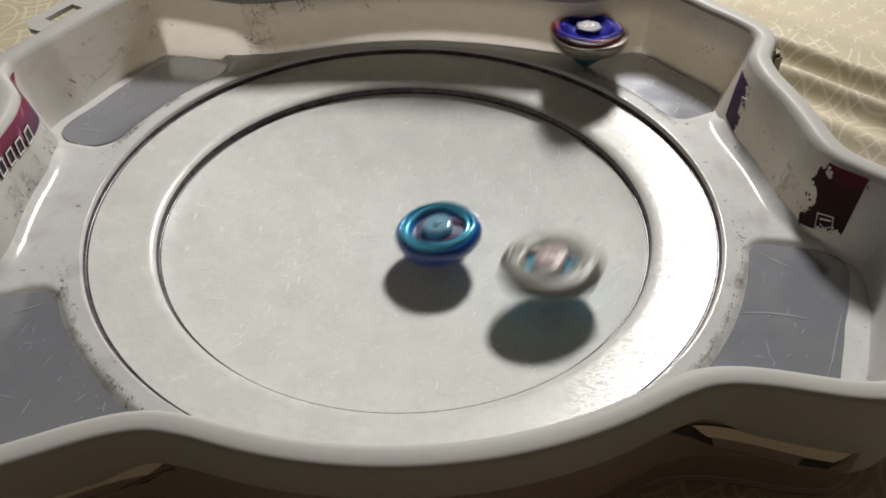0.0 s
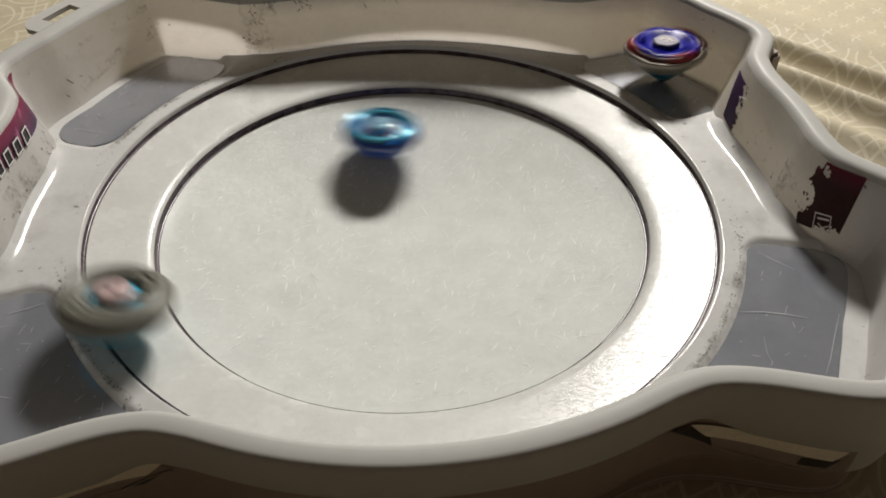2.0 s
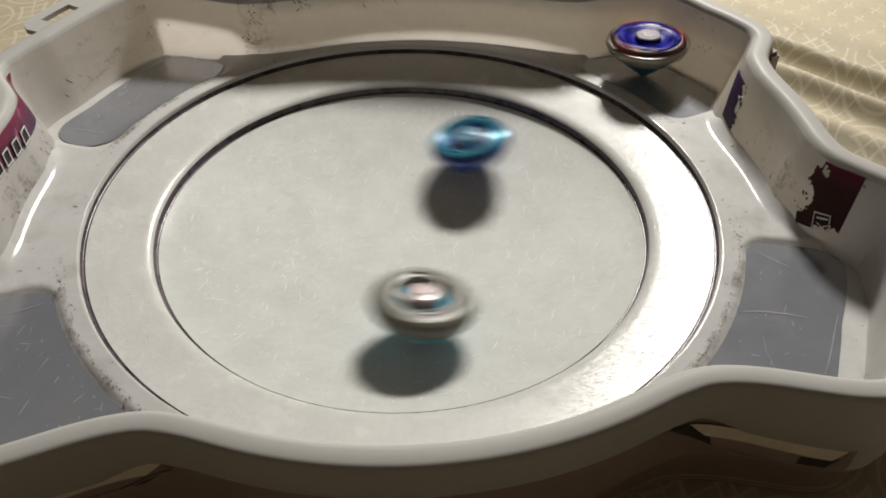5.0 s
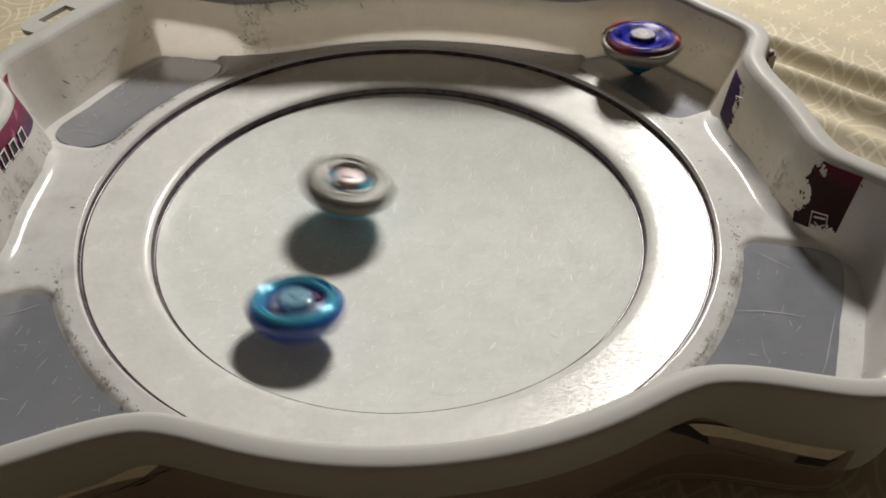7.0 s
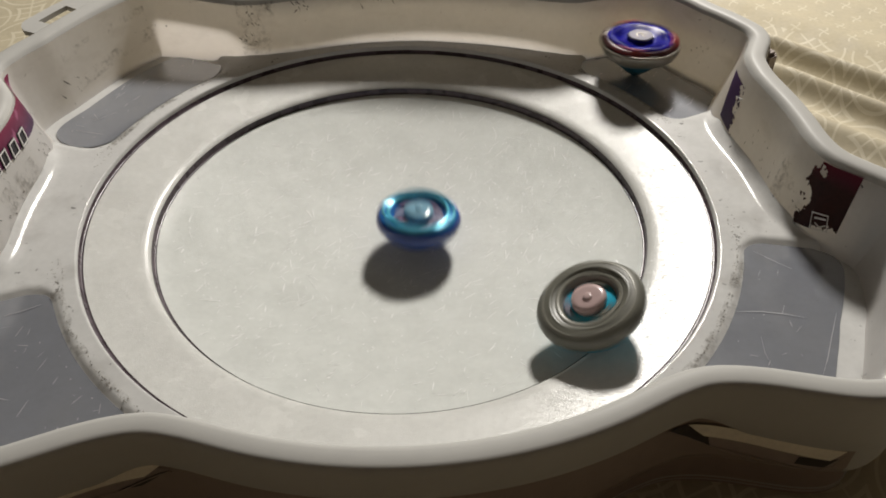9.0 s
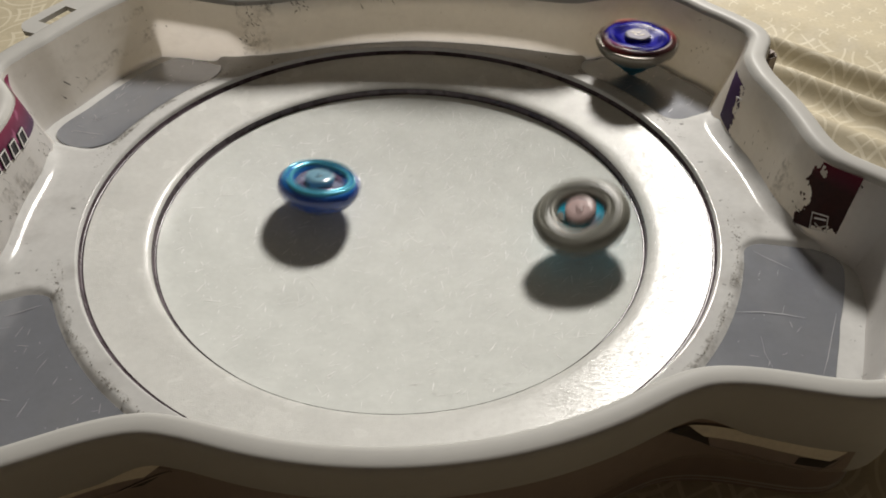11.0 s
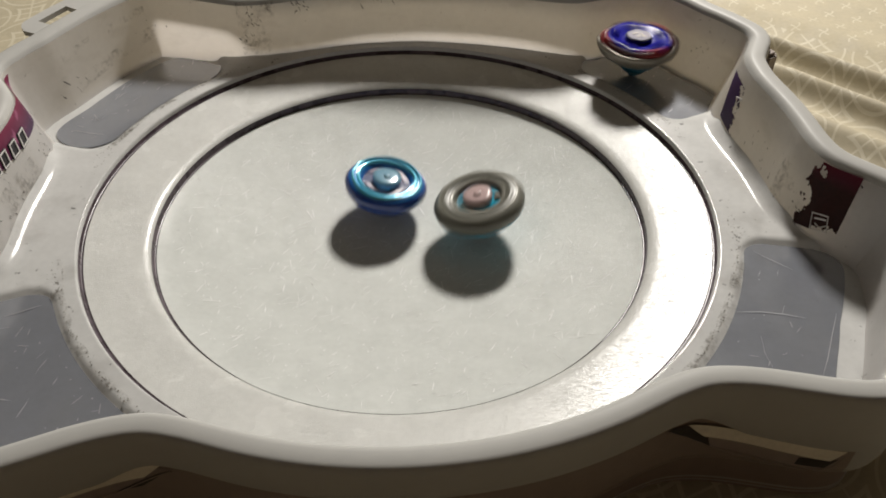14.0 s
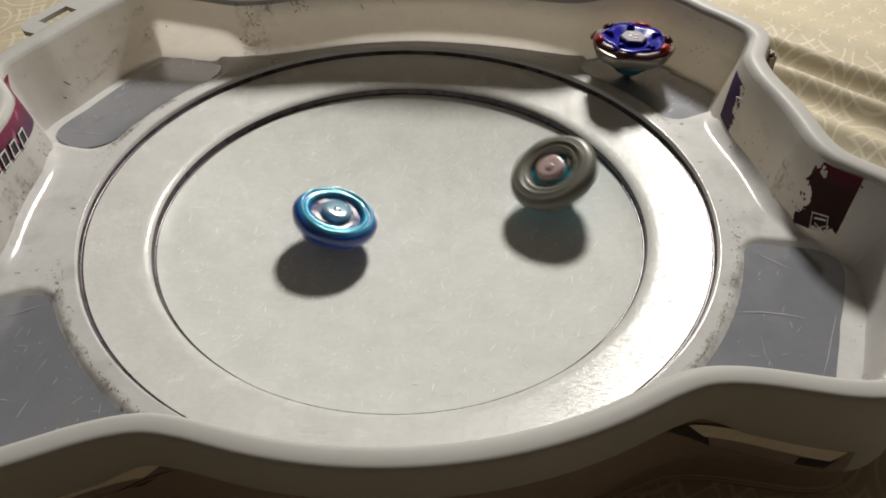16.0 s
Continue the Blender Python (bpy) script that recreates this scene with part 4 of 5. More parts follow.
def motions():
    walk(TOP_WHITE, [
        (0, pose(0.0722, -0.0536, -0.0126, -8.2, -3.4)), (0.1, pose(0.1018, -0.0305, 0.0212, -3.8, -9.3)),
        (0.2, pose(0.1261, 0.0085, 0.0017, -3.9, -13.2)), (0.3, pose(0.0754, 0.0655, -0.0103, -0.4, -11.7)),
        (0.4, pose(-0.0218, 0.0606, -0.0173, -0.2, -6.9)), (0.5, pose(-0.0895, -0.0222, -0.0121, -5.1, -4.3)),
        (0.6, pose(-0.0488, -0.1006, -0.0074, -13.7, -5.7)), (0.7, pose(0.0527, -0.1005, -0.0069, -16.3, -10.6)),
        (0.8, pose(0.1065, -0.0274, -0.0079, -10.7, -12.0)), (0.9, pose(0.0702, 0.0470, -0.0138, -5.1, -6.8)),
        (1, pose(-0.0288, 0.0706, -0.0153, -3.9, 2.9)), (1.1, pose(-0.1158, 0.0048, -0.0063, -8.6, 9.6)),
        (1.2, pose(-0.0948, -0.0951, 0.0025, -16.5, 8.5)), (1.3, pose(-0.0229, -0.1463, 0.0056, -21.4, 3.9)),
        (1.4, pose(0.0521, -0.1241, 0.0026, -18.2, -0.7)), (1.5, pose(0.0944, -0.0397, -0.0098, -10.5, -3.6)),
        (1.6, pose(0.0621, 0.0586, -0.0136, -2.9, -3.2)), (1.7, pose(-0.0283, 0.0982, -0.0059, 0.8, 1.9)),
        (1.8, pose(-0.1133, 0.0600, 0.0014, -1.0, 6.7)), (1.9, pose(-0.1522, -0.0224, 0.0070, -6.2, 8.0)),
        (2, pose(-0.1296, -0.0894, 0.0078, -11.1, 4.4)), (2.1, pose(-0.0531, -0.1160, -0.0029, -16.1, 0.0)),
        (2.2, pose(0.0381, -0.0812, -0.0126, -14.5, -4.3)), (2.3, pose(0.0809, 0.0073, -0.0144, -7.4, -5.3)),
        (2.4, pose(0.0520, 0.0948, -0.0033, -0.4, -1.1)), (2.5, pose(-0.0309, 0.1183, 0.0014, 0.5, 7.4)),
        (2.6, pose(-0.0998, 0.0686, -0.0049, -3.7, 12.4)), (2.7, pose(-0.1108, -0.0026, -0.0076, -8.7, 13.1)),
        (2.8, pose(-0.0472, -0.0634, -0.0148, -13.0, 8.4)), (2.9, pose(0.0461, -0.0420, -0.0176, -9.9, 1.5)),
        (3, pose(0.0913, 0.0400, -0.0105, -1.9, -2.3)), (3.1, pose(0.0583, 0.1073, 0.0054, 5.3, -0.4)), (3.2, pose(-0.0076, 0.1244, -0.0039, 6.5, 4.7)),
        (3.3, pose(-0.0677, 0.0977, -0.0055, 5.5, 9.4)), (3.4, pose(-0.0791, 0.0149, -0.0145, 0.2, 10.0)),
        (3.5, pose(-0.0171, -0.0471, -0.0193, -3.3, 4.4)), (3.6, pose(0.0715, -0.0410, -0.0142, -2.5, -3.0)),
        (3.7, pose(0.1227, 0.0228, -0.0037, 2.9, -7.2)), (3.8, pose(0.0843, 0.0965, -0.0027, 8.0, -3.4)),
        (3.9, pose(0.0128, 0.1182, -0.0055, 8.7, 3.3)), (4, pose(-0.0486, 0.0716, -0.0133, 4.1, 8.7)),
        (4.1, pose(-0.0578, -0.0139, -0.0180, -2.9, 9.5)), (4.2, pose(-0.0059, -0.0757, -0.0154, -7.8, 5.2)),
        (4.3, pose(0.0547, -0.0571, -0.0148, -7.2, 5.4)), (4.4, pose(0.0833, 0.0003, -0.0140, -6.4, 5.3)),
        (4.5, pose(0.0581, 0.0584, -0.0142, -4.8, 5.2)), (4.6, pose(-0.0003, 0.0798, -0.0147, -2.8, 6.4)),
        (4.7, pose(-0.0623, 0.0593, -0.0135, -2.2, 9.0)), (4.8, pose(-0.0956, -0.0045, -0.0114, -3.9, 11.1)),
        (4.9, pose(-0.0600, -0.0670, -0.0126, -6.8, 10.7)), (5, pose(0.0053, -0.0724, -0.0160, -8.2, 7.1)),
        (5.1, pose(0.0562, -0.0467, -0.0159, -6.1, 2.9)), (5.2, pose(0.0936, 0.0070, -0.0117, -0.6, 1.1)),
        (5.3, pose(0.0698, 0.0758, -0.0096, 4.9, 3.7)), (5.4, pose(-0.0008, 0.0872, -0.0131, 7.0, 8.8)),
        (5.5, pose(-0.0506, 0.0518, -0.0160, 5.3, 13.1)), (5.6, pose(-0.0808, 0.0019, -0.0145, 1.9, 14.3)),
        (5.7, pose(-0.0732, -0.0666, -0.0106, -0.3, 12.5)), (5.8, pose(-0.0077, -0.1035, -0.0095, 0.0, 10.0)),
        (5.9, pose(0.0643, -0.0772, -0.0102, 2.1, 8.7)), (6, pose(0.1032, -0.0135, -0.0093, 4.3, 9.0)),
        (6.1, pose(0.0924, 0.0618, -0.0076, 5.6, 10.1)), (6.2, pose(0.0296, 0.1100, -0.0068, 6.1, 10.8)),
        (6.3, pose(-0.0514, 0.1023, -0.0067, 6.6, 11.1)), (6.4, pose(-0.0653, 0.0885, -0.0079, 5.4, 12.4)),
        (6.5, pose(-0.0654, 0.0848, -0.0086, 5.1, 12.5)), (6.6, pose(-0.0513, 0.0739, -0.0127, 4.0, 11.2)),
        (6.7, pose(-0.0572, 0.0764, -0.0114, 3.9, 11.7)), (6.8, pose(-0.0617, 0.0773, -0.0107, 3.7, 12.1)),
        (6.9, pose(-0.0638, 0.0566, -0.0136, 1.7, 12.3)), (7, pose(-0.0329, 0.0292, -0.0199, -0.6, 9.6)),
        (7.1, pose(0.0134, 0.0267, -0.0212, -0.1, 5.0)), (7.2, pose(0.0523, 0.0501, -0.0160, 2.4, 1.1)),
        (7.3, pose(0.0643, 0.0889, -0.0080, 5.9, -0.8)), (7.4, pose(0.0525, 0.1095, -0.0047, 7.6, -0.7)),
        (7.5, pose(0.0204, 0.1003, -0.0098, 6.7, 1.3)), (7.6, pose(0.0166, 0.1033, -0.0092, 7.0, 0.4)), (7.7, pose(0.0131, 0.0919, -0.0120, 6.0, -0.5)),
        (7.8, pose(0.0150, 0.0563, -0.0182, 3.1, -1.8)), (7.9, pose(0.0374, 0.0235, -0.0199, 0.3, -5.0)),
        (8, pose(0.0722, 0.0058, -0.0160, -1.1, -9.1)), (8.1, pose(0.1029, 0.0125, -0.0095, -1.3, -12.8)),
        (8.2, pose(0.1133, 0.0265, -0.0062, -0.7, -14.7)), (8.3, pose(0.1017, 0.0355, -0.0084, -0.6, -14.8)),
        (8.4, pose(0.0977, 0.0279, -0.0100, -1.8, -15.5)), (8.5, pose(0.0877, 0.0182, -0.0127, -3.2, -15.7)),
        (8.6, pose(0.0668, -0.0048, -0.0169, -2.5, -15.2)), (8.7, pose(0.0551, -0.0374, -0.0170, -2.5, -15.3)),
        (8.8, pose(0.0568, -0.0618, -0.0138, -2.0, -16.4)), (8.9, pose(0.0653, -0.0655, -0.0121, 0.2, -18.0)),
        (9, pose(0.0937, -0.0852, -0.0032, 0.9, -21.7)), (9.1, pose(0.0823, -0.0879, -0.0050, -2.2, -18.8)),
        (9.2, pose(0.0780, -0.0884, -0.0057, -4.9, -16.4)), (9.3, pose(0.1065, -0.0495, -0.0059, -4.3, -16.3)),
        (9.4, pose(0.1149, -0.0039, -0.0065, -3.7, -16.6)), (9.5, pose(0.1005, 0.0380, -0.0085, -2.6, -17.0)),
        (9.6, pose(0.0722, 0.0673, -0.0107, -0.9, -17.2)), (9.7, pose(0.0404, 0.0875, -0.0112, 1.2, -16.7)),
        (9.8, pose(0.0039, 0.0956, -0.0114, 3.1, -15.3)), (9.9, pose(-0.0287, 0.0786, -0.0140, 4.3, -13.2)),
        (10, pose(-0.0438, 0.0479, -0.0172, 4.5, -10.8)), (10.1, pose(-0.0553, 0.0258, -0.0179, 3.5, -8.7)),
        (10.2, pose(-0.0750, 0.0029, -0.0155, 1.7, -7.5)), (10.3, pose(-0.0782, -0.0286, -0.0140, -0.3, -7.8)),
        (10.4, pose(-0.0540, -0.0488, -0.0159, -1.8, -9.2)), (10.5, pose(-0.0274, -0.0569, -0.0175, -2.1, -11.3)),
        (10.6, pose(-0.0045, -0.0726, -0.0160, -1.3, -13.3)), (10.7, pose(0.0286, -0.0855, -0.0125, 0.6, -14.7)),
        (10.8, pose(0.0631, -0.0740, -0.0110, 2.7, -15.2)), (10.9, pose(0.0857, -0.0454, -0.0110, 4.8, -14.9)),
        (11, pose(0.0995, -0.0120, -0.0103, 6.3, -14.1)), (11.1, pose(0.1031, 0.0252, -0.0088, 7.2, -13.2)),
        (11.2, pose(0.0901, 0.0609, -0.0082, 7.8, -12.5)), (11.3, pose(0.0631, 0.0879, -0.0084, 8.3, -12.2)),
        (11.4, pose(0.0663, 0.0702, -0.0112, 6.5, -11.7)), (11.5, pose(0.0687, 0.0476, -0.0140, 4.3, -11.2)),
        (11.6, pose(0.0739, 0.0213, -0.0152, 0.7, -11.3)), (11.7, pose(0.0791, -0.0083, -0.0148, -3.1, -11.3)),
        (11.8, pose(0.0823, -0.0305, -0.0131, -6.3, -11.2)), (11.9, pose(0.0797, -0.0406, -0.0128, -8.5, -10.6)),
        (12, pose(0.0653, -0.0435, -0.0150, -10.1, -9.0)), (12.1, pose(0.0374, -0.0518, -0.0174, -11.1, -5.6)),
        (12.2, pose(0.0084, -0.0594, -0.0180, -12.1, -2.1)), (12.3, pose(-0.0168, -0.0624, -0.0173, -12.8, 1.0)),
        (12.4, pose(-0.0385, -0.0669, -0.0151, -13.5, 3.9)), (12.5, pose(-0.0492, -0.0637, -0.0145, -13.7, 6.0)),
        (12.6, pose(-0.0521, -0.0515, -0.0158, -11.6, 7.3)), (12.7, pose(-0.0525, -0.0276, -0.0180, -8.6, 8.3)),
        (12.8, pose(-0.0537, -0.0017, -0.0187, -5.5, 9.5)), (12.9, pose(-0.0548, 0.0259, -0.0179, -2.2, 10.5)),
        (13, pose(-0.0561, 0.0470, -0.0159, 0.7, 11.5)), (13.1, pose(-0.0552, 0.0569, -0.0147, 1.7, 10.3)),
        (13.2, pose(-0.0455, 0.0564, -0.0160, 2.1, 8.3)), (13.3, pose(-0.0251, 0.0548, -0.0180, 2.3, 5.4)),
        (13.4, pose(0.0026, 0.0536, -0.0188, 2.5, 1.8)), (13.5, pose(0.0296, 0.0530, -0.0178, 2.9, -1.7)),
        (13.6, pose(0.0501, 0.0546, -0.0157, 2.6, -5.2)), (13.7, pose(0.0625, 0.0542, -0.0141, 2.3, -8.1)),
        (13.8, pose(0.0630, 0.0507, -0.0145, 1.6, -9.9)), (13.9, pose(0.0540, 0.0316, -0.0175, -0.2, -11.1)),
        (14, pose(0.0477, 0.0098, -0.0194, -2.2, -12.4)), (14.1, pose(0.0405, -0.0183, -0.0199, -5.0, -10.4)),
        (14.2, pose(0.0382, -0.0422, -0.0184, -7.6, -8.9)), (14.3, pose(0.0376, -0.0560, -0.0168, -9.3, -7.5)),
        (14.4, pose(0.0379, -0.0596, -0.0163, -10.2, -6.0)), (14.5, pose(0.0282, -0.0458, -0.0188, -9.5, -3.8)),
        (14.6, pose(0.0105, -0.0364, -0.0205, -12.9, -9.0)), (14.7, pose(-0.0340, -0.0686, -0.0152, -17.4, -13.8)),
        (14.8, pose(-0.0566, -0.0856, -0.0097, -16.5, -1.9)), (14.9, pose(-0.0779, -0.0967, -0.0040, -16.5, 5.9)),
        (15, pose(-0.0838, -0.0907, -0.0042, -17.3, 9.1)), (15.1, pose(-0.0820, -0.0682, -0.0088, -10.7, 15.6)),
        (15.2, pose(-0.0723, -0.0374, -0.0143, -2.5, 20.3)), (15.3, pose(-0.0585, -0.0116, -0.0179, 4.0, 21.3)),
        (15.4, pose(-0.0385, 0.0167, -0.0201, 15.8, 21.3)), (15.5, pose(-0.0242, 0.0453, -0.0190, 26.0, 16.1)),
        (15.6, pose(0.0014, 0.0566, -0.0184, 28.2, 4.2)), (15.7, pose(0.0315, 0.0589, -0.0169, 23.6, -8.4)),
        (15.8, pose(0.0577, 0.0548, -0.0147, 18.6, -15.1)), (15.9, pose(0.0805, 0.0452, -0.0121, 13.6, -21.6)),
        (16, pose(0.0960, 0.0296, -0.0103, 8.7, -27.4)),
    ])
    walk(TOP_BLUE, [
        (0, pose(0.0194, -0.0092, -0.0217, -2.4, -6.9)), (0.1, pose(0.0116, -0.0309, -0.0209, -5.3, -4.3)),
        (0.2, pose(0.0397, -0.0390, -0.0185, -7.0, -4.6)), (0.3, pose(0.0934, -0.0254, -0.0111, -6.3, -6.8)),
        (0.4, pose(0.1121, 0.0274, -0.0064, -2.4, -6.2)), (0.5, pose(0.0700, 0.0636, -0.0116, -0.5, -0.6)),
        (0.6, pose(-0.0003, 0.0543, -0.0187, -1.4, 4.5)), (0.7, pose(-0.0362, -0.0114, -0.0205, -6.3, 7.0)),
        (0.8, pose(-0.0193, -0.0800, -0.0142, -11.3, 5.4)), (0.9, pose(0.0420, -0.1058, -0.0068, -12.4, 0.2)),
        (1, pose(0.1018, -0.0716, -0.0038, -8.0, -5.3)), (1.1, pose(0.1074, -0.0048, -0.0085, -3.4, -6.5)),
        (1.2, pose(0.0565, 0.0476, -0.0157, -0.4, -3.3)), (1.3, pose(-0.0220, 0.0523, -0.0184, -1.0, 2.0)),
        (1.4, pose(-0.0860, 0.0024, -0.0134, -5.3, 6.0)), (1.5, pose(-0.0941, -0.0711, -0.0057, -11.7, 5.4)),
        (1.6, pose(-0.0366, -0.1210, -0.0033, -17.5, 1.3)), (1.7, pose(0.0301, -0.1063, -0.0078, -17.0, -2.8)),
        (1.8, pose(0.0686, -0.0407, -0.0146, -11.8, -5.1)), (1.9, pose(0.0500, 0.0349, -0.0178, -6.3, -3.2)),
        (2, pose(-0.0128, 0.0773, -0.0150, -3.6, 1.8)), (2.1, pose(-0.0890, 0.0667, -0.0076, -2.9, 7.4)),
        (2.2, pose(-0.1272, 0.0083, -0.0030, -6.1, 10.5)), (2.3, pose(-0.1043, -0.0594, -0.0051, -10.5, 8.7)),
        (2.4, pose(-0.0385, -0.0833, -0.0123, -11.6, 3.8)), (2.5, pose(0.0340, -0.0473, -0.0182, -7.0, -2.0)),
        (2.6, pose(0.0628, 0.0236, -0.0169, -1.8, -4.7)), (2.7, pose(0.0397, 0.0952, -0.0096, 3.3, -3.3)),
        (2.8, pose(-0.0173, 0.1244, 0.0018, 5.4, 0.8)), (2.9, pose(-0.0766, 0.0951, -0.0046, 2.2, 5.0)),
        (3, pose(-0.0968, 0.0384, -0.0094, -2.8, 5.8)), (3.1, pose(-0.0639, -0.0261, -0.0165, -8.4, 3.6)),
        (3.2, pose(0.0061, -0.0490, -0.0194, -10.7, -1.1)), (3.3, pose(0.0725, -0.0191, -0.0155, -8.0, -5.7)),
        (3.4, pose(0.1013, 0.0493, -0.0071, -2.1, -7.6)), (3.5, pose(0.0755, 0.1055, -0.0023, 2.3, -5.1)),
        (3.6, pose(0.0167, 0.1183, -0.0053, 4.1, -0.5)), (3.7, pose(-0.0369, 0.0844, -0.0121, 2.2, 3.8)),
        (3.8, pose(-0.0588, 0.0178, -0.0178, -2.2, 5.5)), (3.9, pose(-0.0266, -0.0463, -0.0189, -6.7, 3.0)),
        (4, pose(0.0380, -0.0728, -0.0142, -7.8, -2.4)), (4.1, pose(0.1023, -0.0483, -0.0070, -5.5, -7.8)),
        (4.2, pose(0.1279, 0.0097, -0.0027, -0.9, -10.1)), (4.3, pose(0.0708, 0.1034, -0.0036, -1.3, -9.9)),
        (4.4, pose(-0.0357, 0.1144, -0.0053, -1.5, -9.4)), (4.5, pose(-0.1051, 0.0387, -0.0073, -2.2, -8.2)),
        (4.6, pose(-0.0897, -0.0553, -0.0091, -4.3, -7.3)), (4.7, pose(-0.0122, -0.1049, -0.0090, -6.9, -8.6)),
        (4.8, pose(0.0781, -0.0761, -0.0081, -7.3, -11.7)), (4.9, pose(0.0985, 0.0110, -0.0106, -4.5, -13.5)),
        (5, pose(0.0446, 0.0646, -0.0150, -0.6, -11.6)), (5.1, pose(-0.0189, 0.0714, -0.0158, 0.2, -6.3)),
        (5.2, pose(-0.0827, 0.0377, -0.0124, -3.9, -1.5)), (5.3, pose(-0.0916, -0.0439, -0.0100, -10.3, -1.4)),
        (5.4, pose(-0.0222, -0.0846, -0.0131, -14.1, -5.7)), (5.5, pose(0.0437, -0.0601, -0.0157, -13.2, -10.6)),
        (5.6, pose(0.0846, -0.0077, -0.0136, -9.6, -12.1)), (5.7, pose(0.0761, 0.0682, -0.0098, -6.8, -9.9)),
        (5.8, pose(0.0014, 0.1041, -0.0093, -7.1, -6.5)), (5.9, pose(-0.0720, 0.0661, -0.0109, -9.4, -4.6)),
        (6, pose(-0.0973, -0.0096, -0.0109, -11.5, -4.7)), (6.1, pose(-0.0614, -0.0817, -0.0098, -12.5, -5.4)),
        (6.2, pose(0.0196, -0.1009, -0.0097, -12.7, -5.6)), (6.3, pose(0.0880, -0.0531, -0.0096, -13.1, -5.3)),
        (6.4, pose(0.0918, -0.0112, -0.0121, -10.0, -5.7)), (6.5, pose(0.0670, 0.0271, -0.0160, -7.4, -4.0)),
        (6.6, pose(0.0202, 0.0432, -0.0195, -5.5, -1.1)), (6.7, pose(-0.0122, 0.0307, -0.0209, -5.8, 0.7)),
        (6.8, pose(-0.0444, 0.0033, -0.0198, -7.2, 2.5)), (6.9, pose(-0.0628, -0.0360, -0.0160, -9.4, 3.5)),
        (7, pose(-0.0522, -0.0730, -0.0127, -11.8, 2.2)), (7.1, pose(-0.0177, -0.0877, -0.0127, -13.8, 0.6)),
        (7.2, pose(0.0166, -0.0679, -0.0165, -12.7, -0.9)), (7.3, pose(0.0316, -0.0275, -0.0201, -9.7, -1.0)),
        (7.4, pose(0.0274, 0.0156, -0.0211, -6.6, 0.4)), (7.5, pose(0.0053, 0.0563, -0.0184, -3.9, 3.0)),
        (7.6, pose(-0.0347, 0.0522, -0.0176, -3.3, 5.9)), (7.7, pose(-0.0666, 0.0451, -0.0145, -2.9, 8.3)),
        (7.8, pose(-0.0818, 0.0187, -0.0138, -4.0, 9.6)), (7.9, pose(-0.0672, -0.0119, -0.0167, -5.5, 8.5)),
        (8, pose(-0.0309, -0.0198, -0.0206, -4.9, 5.6)), (8.1, pose(0.0063, -0.0102, -0.0220, -4.2, 3.0)),
        (8.2, pose(0.0370, 0.0146, -0.0203, -2.2, 0.8)), (8.3, pose(0.0447, 0.0463, -0.0173, 0.3, 0.4)),
        (8.4, pose(0.0309, 0.0768, -0.0141, 2.3, 2.0)), (8.5, pose(0.0023, 0.0919, -0.0122, 3.1, 4.6)),
        (8.6, pose(-0.0250, 0.0711, -0.0155, 1.2, 6.3)), (8.7, pose(-0.0325, 0.0400, -0.0191, -1.4, 6.4)),
        (8.8, pose(-0.0214, 0.0048, -0.0217, -4.2, 5.0)), (8.9, pose(0.0035, -0.0240, -0.0215, -6.5, 2.6)),
        (9, pose(0.0088, 0.0036, -0.0221, -4.3, 1.7)), (9.1, pose(-0.0082, 0.0391, -0.0204, -1.5, 3.0)),
        (9.2, pose(-0.0282, 0.0537, -0.0179, -0.5, 4.7)), (9.3, pose(-0.0466, 0.0382, -0.0179, -0.8, 4.9)),
        (9.4, pose(-0.0572, 0.0169, -0.0180, -1.2, 5.5)), (9.5, pose(-0.0565, -0.0061, -0.0183, -1.9, 6.3)),
        (9.6, pose(-0.0472, -0.0259, -0.0187, -3.2, 7.1)), (9.7, pose(-0.0351, -0.0437, -0.0185, -5.1, 7.3)),
        (9.8, pose(-0.0165, -0.0570, -0.0181, -7.1, 6.5)), (9.9, pose(0.0062, -0.0537, -0.0188, -8.6, 5.0)),
        (10, pose(0.0216, -0.0379, -0.0200, -9.3, 2.9)), (10.1, pose(0.0341, -0.0266, -0.0200, -8.8, 0.8)),
        (10.2, pose(0.0526, -0.0161, -0.0186, -7.2, -0.7)), (10.3, pose(0.0613, 0.0041, -0.0178, -5.1, -0.9)),
        (10.4, pose(0.0487, 0.0221, -0.0188, -3.1, -0.0)), (10.5, pose(0.0322, 0.0320, -0.0198, -2.0, 1.9)),
        (10.6, pose(0.0212, 0.0453, -0.0192, -1.9, 4.2)), (10.7, pose(0.0047, 0.0590, -0.0180, -2.8, 6.2)),
        (10.8, pose(-0.0170, 0.0585, -0.0178, -4.4, 7.5)), (10.9, pose(-0.0346, 0.0461, -0.0183, -6.2, 8.1)),
        (11, pose(-0.0486, 0.0306, -0.0183, -7.7, 7.9)), (11.1, pose(-0.0590, 0.0118, -0.0180, -8.7, 7.5)),
        (11.2, pose(-0.0608, -0.0100, -0.0178, -9.3, 7.2)), (11.3, pose(-0.0537, -0.0307, -0.0176, -9.7, 7.2)),
        (11.4, pose(-0.0526, -0.0439, -0.0166, -10.9, 7.1)), (11.5, pose(-0.0358, -0.0371, -0.0191, -10.4, 5.9)),
        (11.6, pose(-0.0212, -0.0210, -0.0211, -8.3, 5.1)), (11.7, pose(-0.0108, -0.0002, -0.0220, -5.7, 4.7)),
        (11.8, pose(-0.0031, 0.0274, -0.0213, -2.5, 4.4)), (11.9, pose(-0.0006, 0.0464, -0.0196, -0.1, 4.4)),
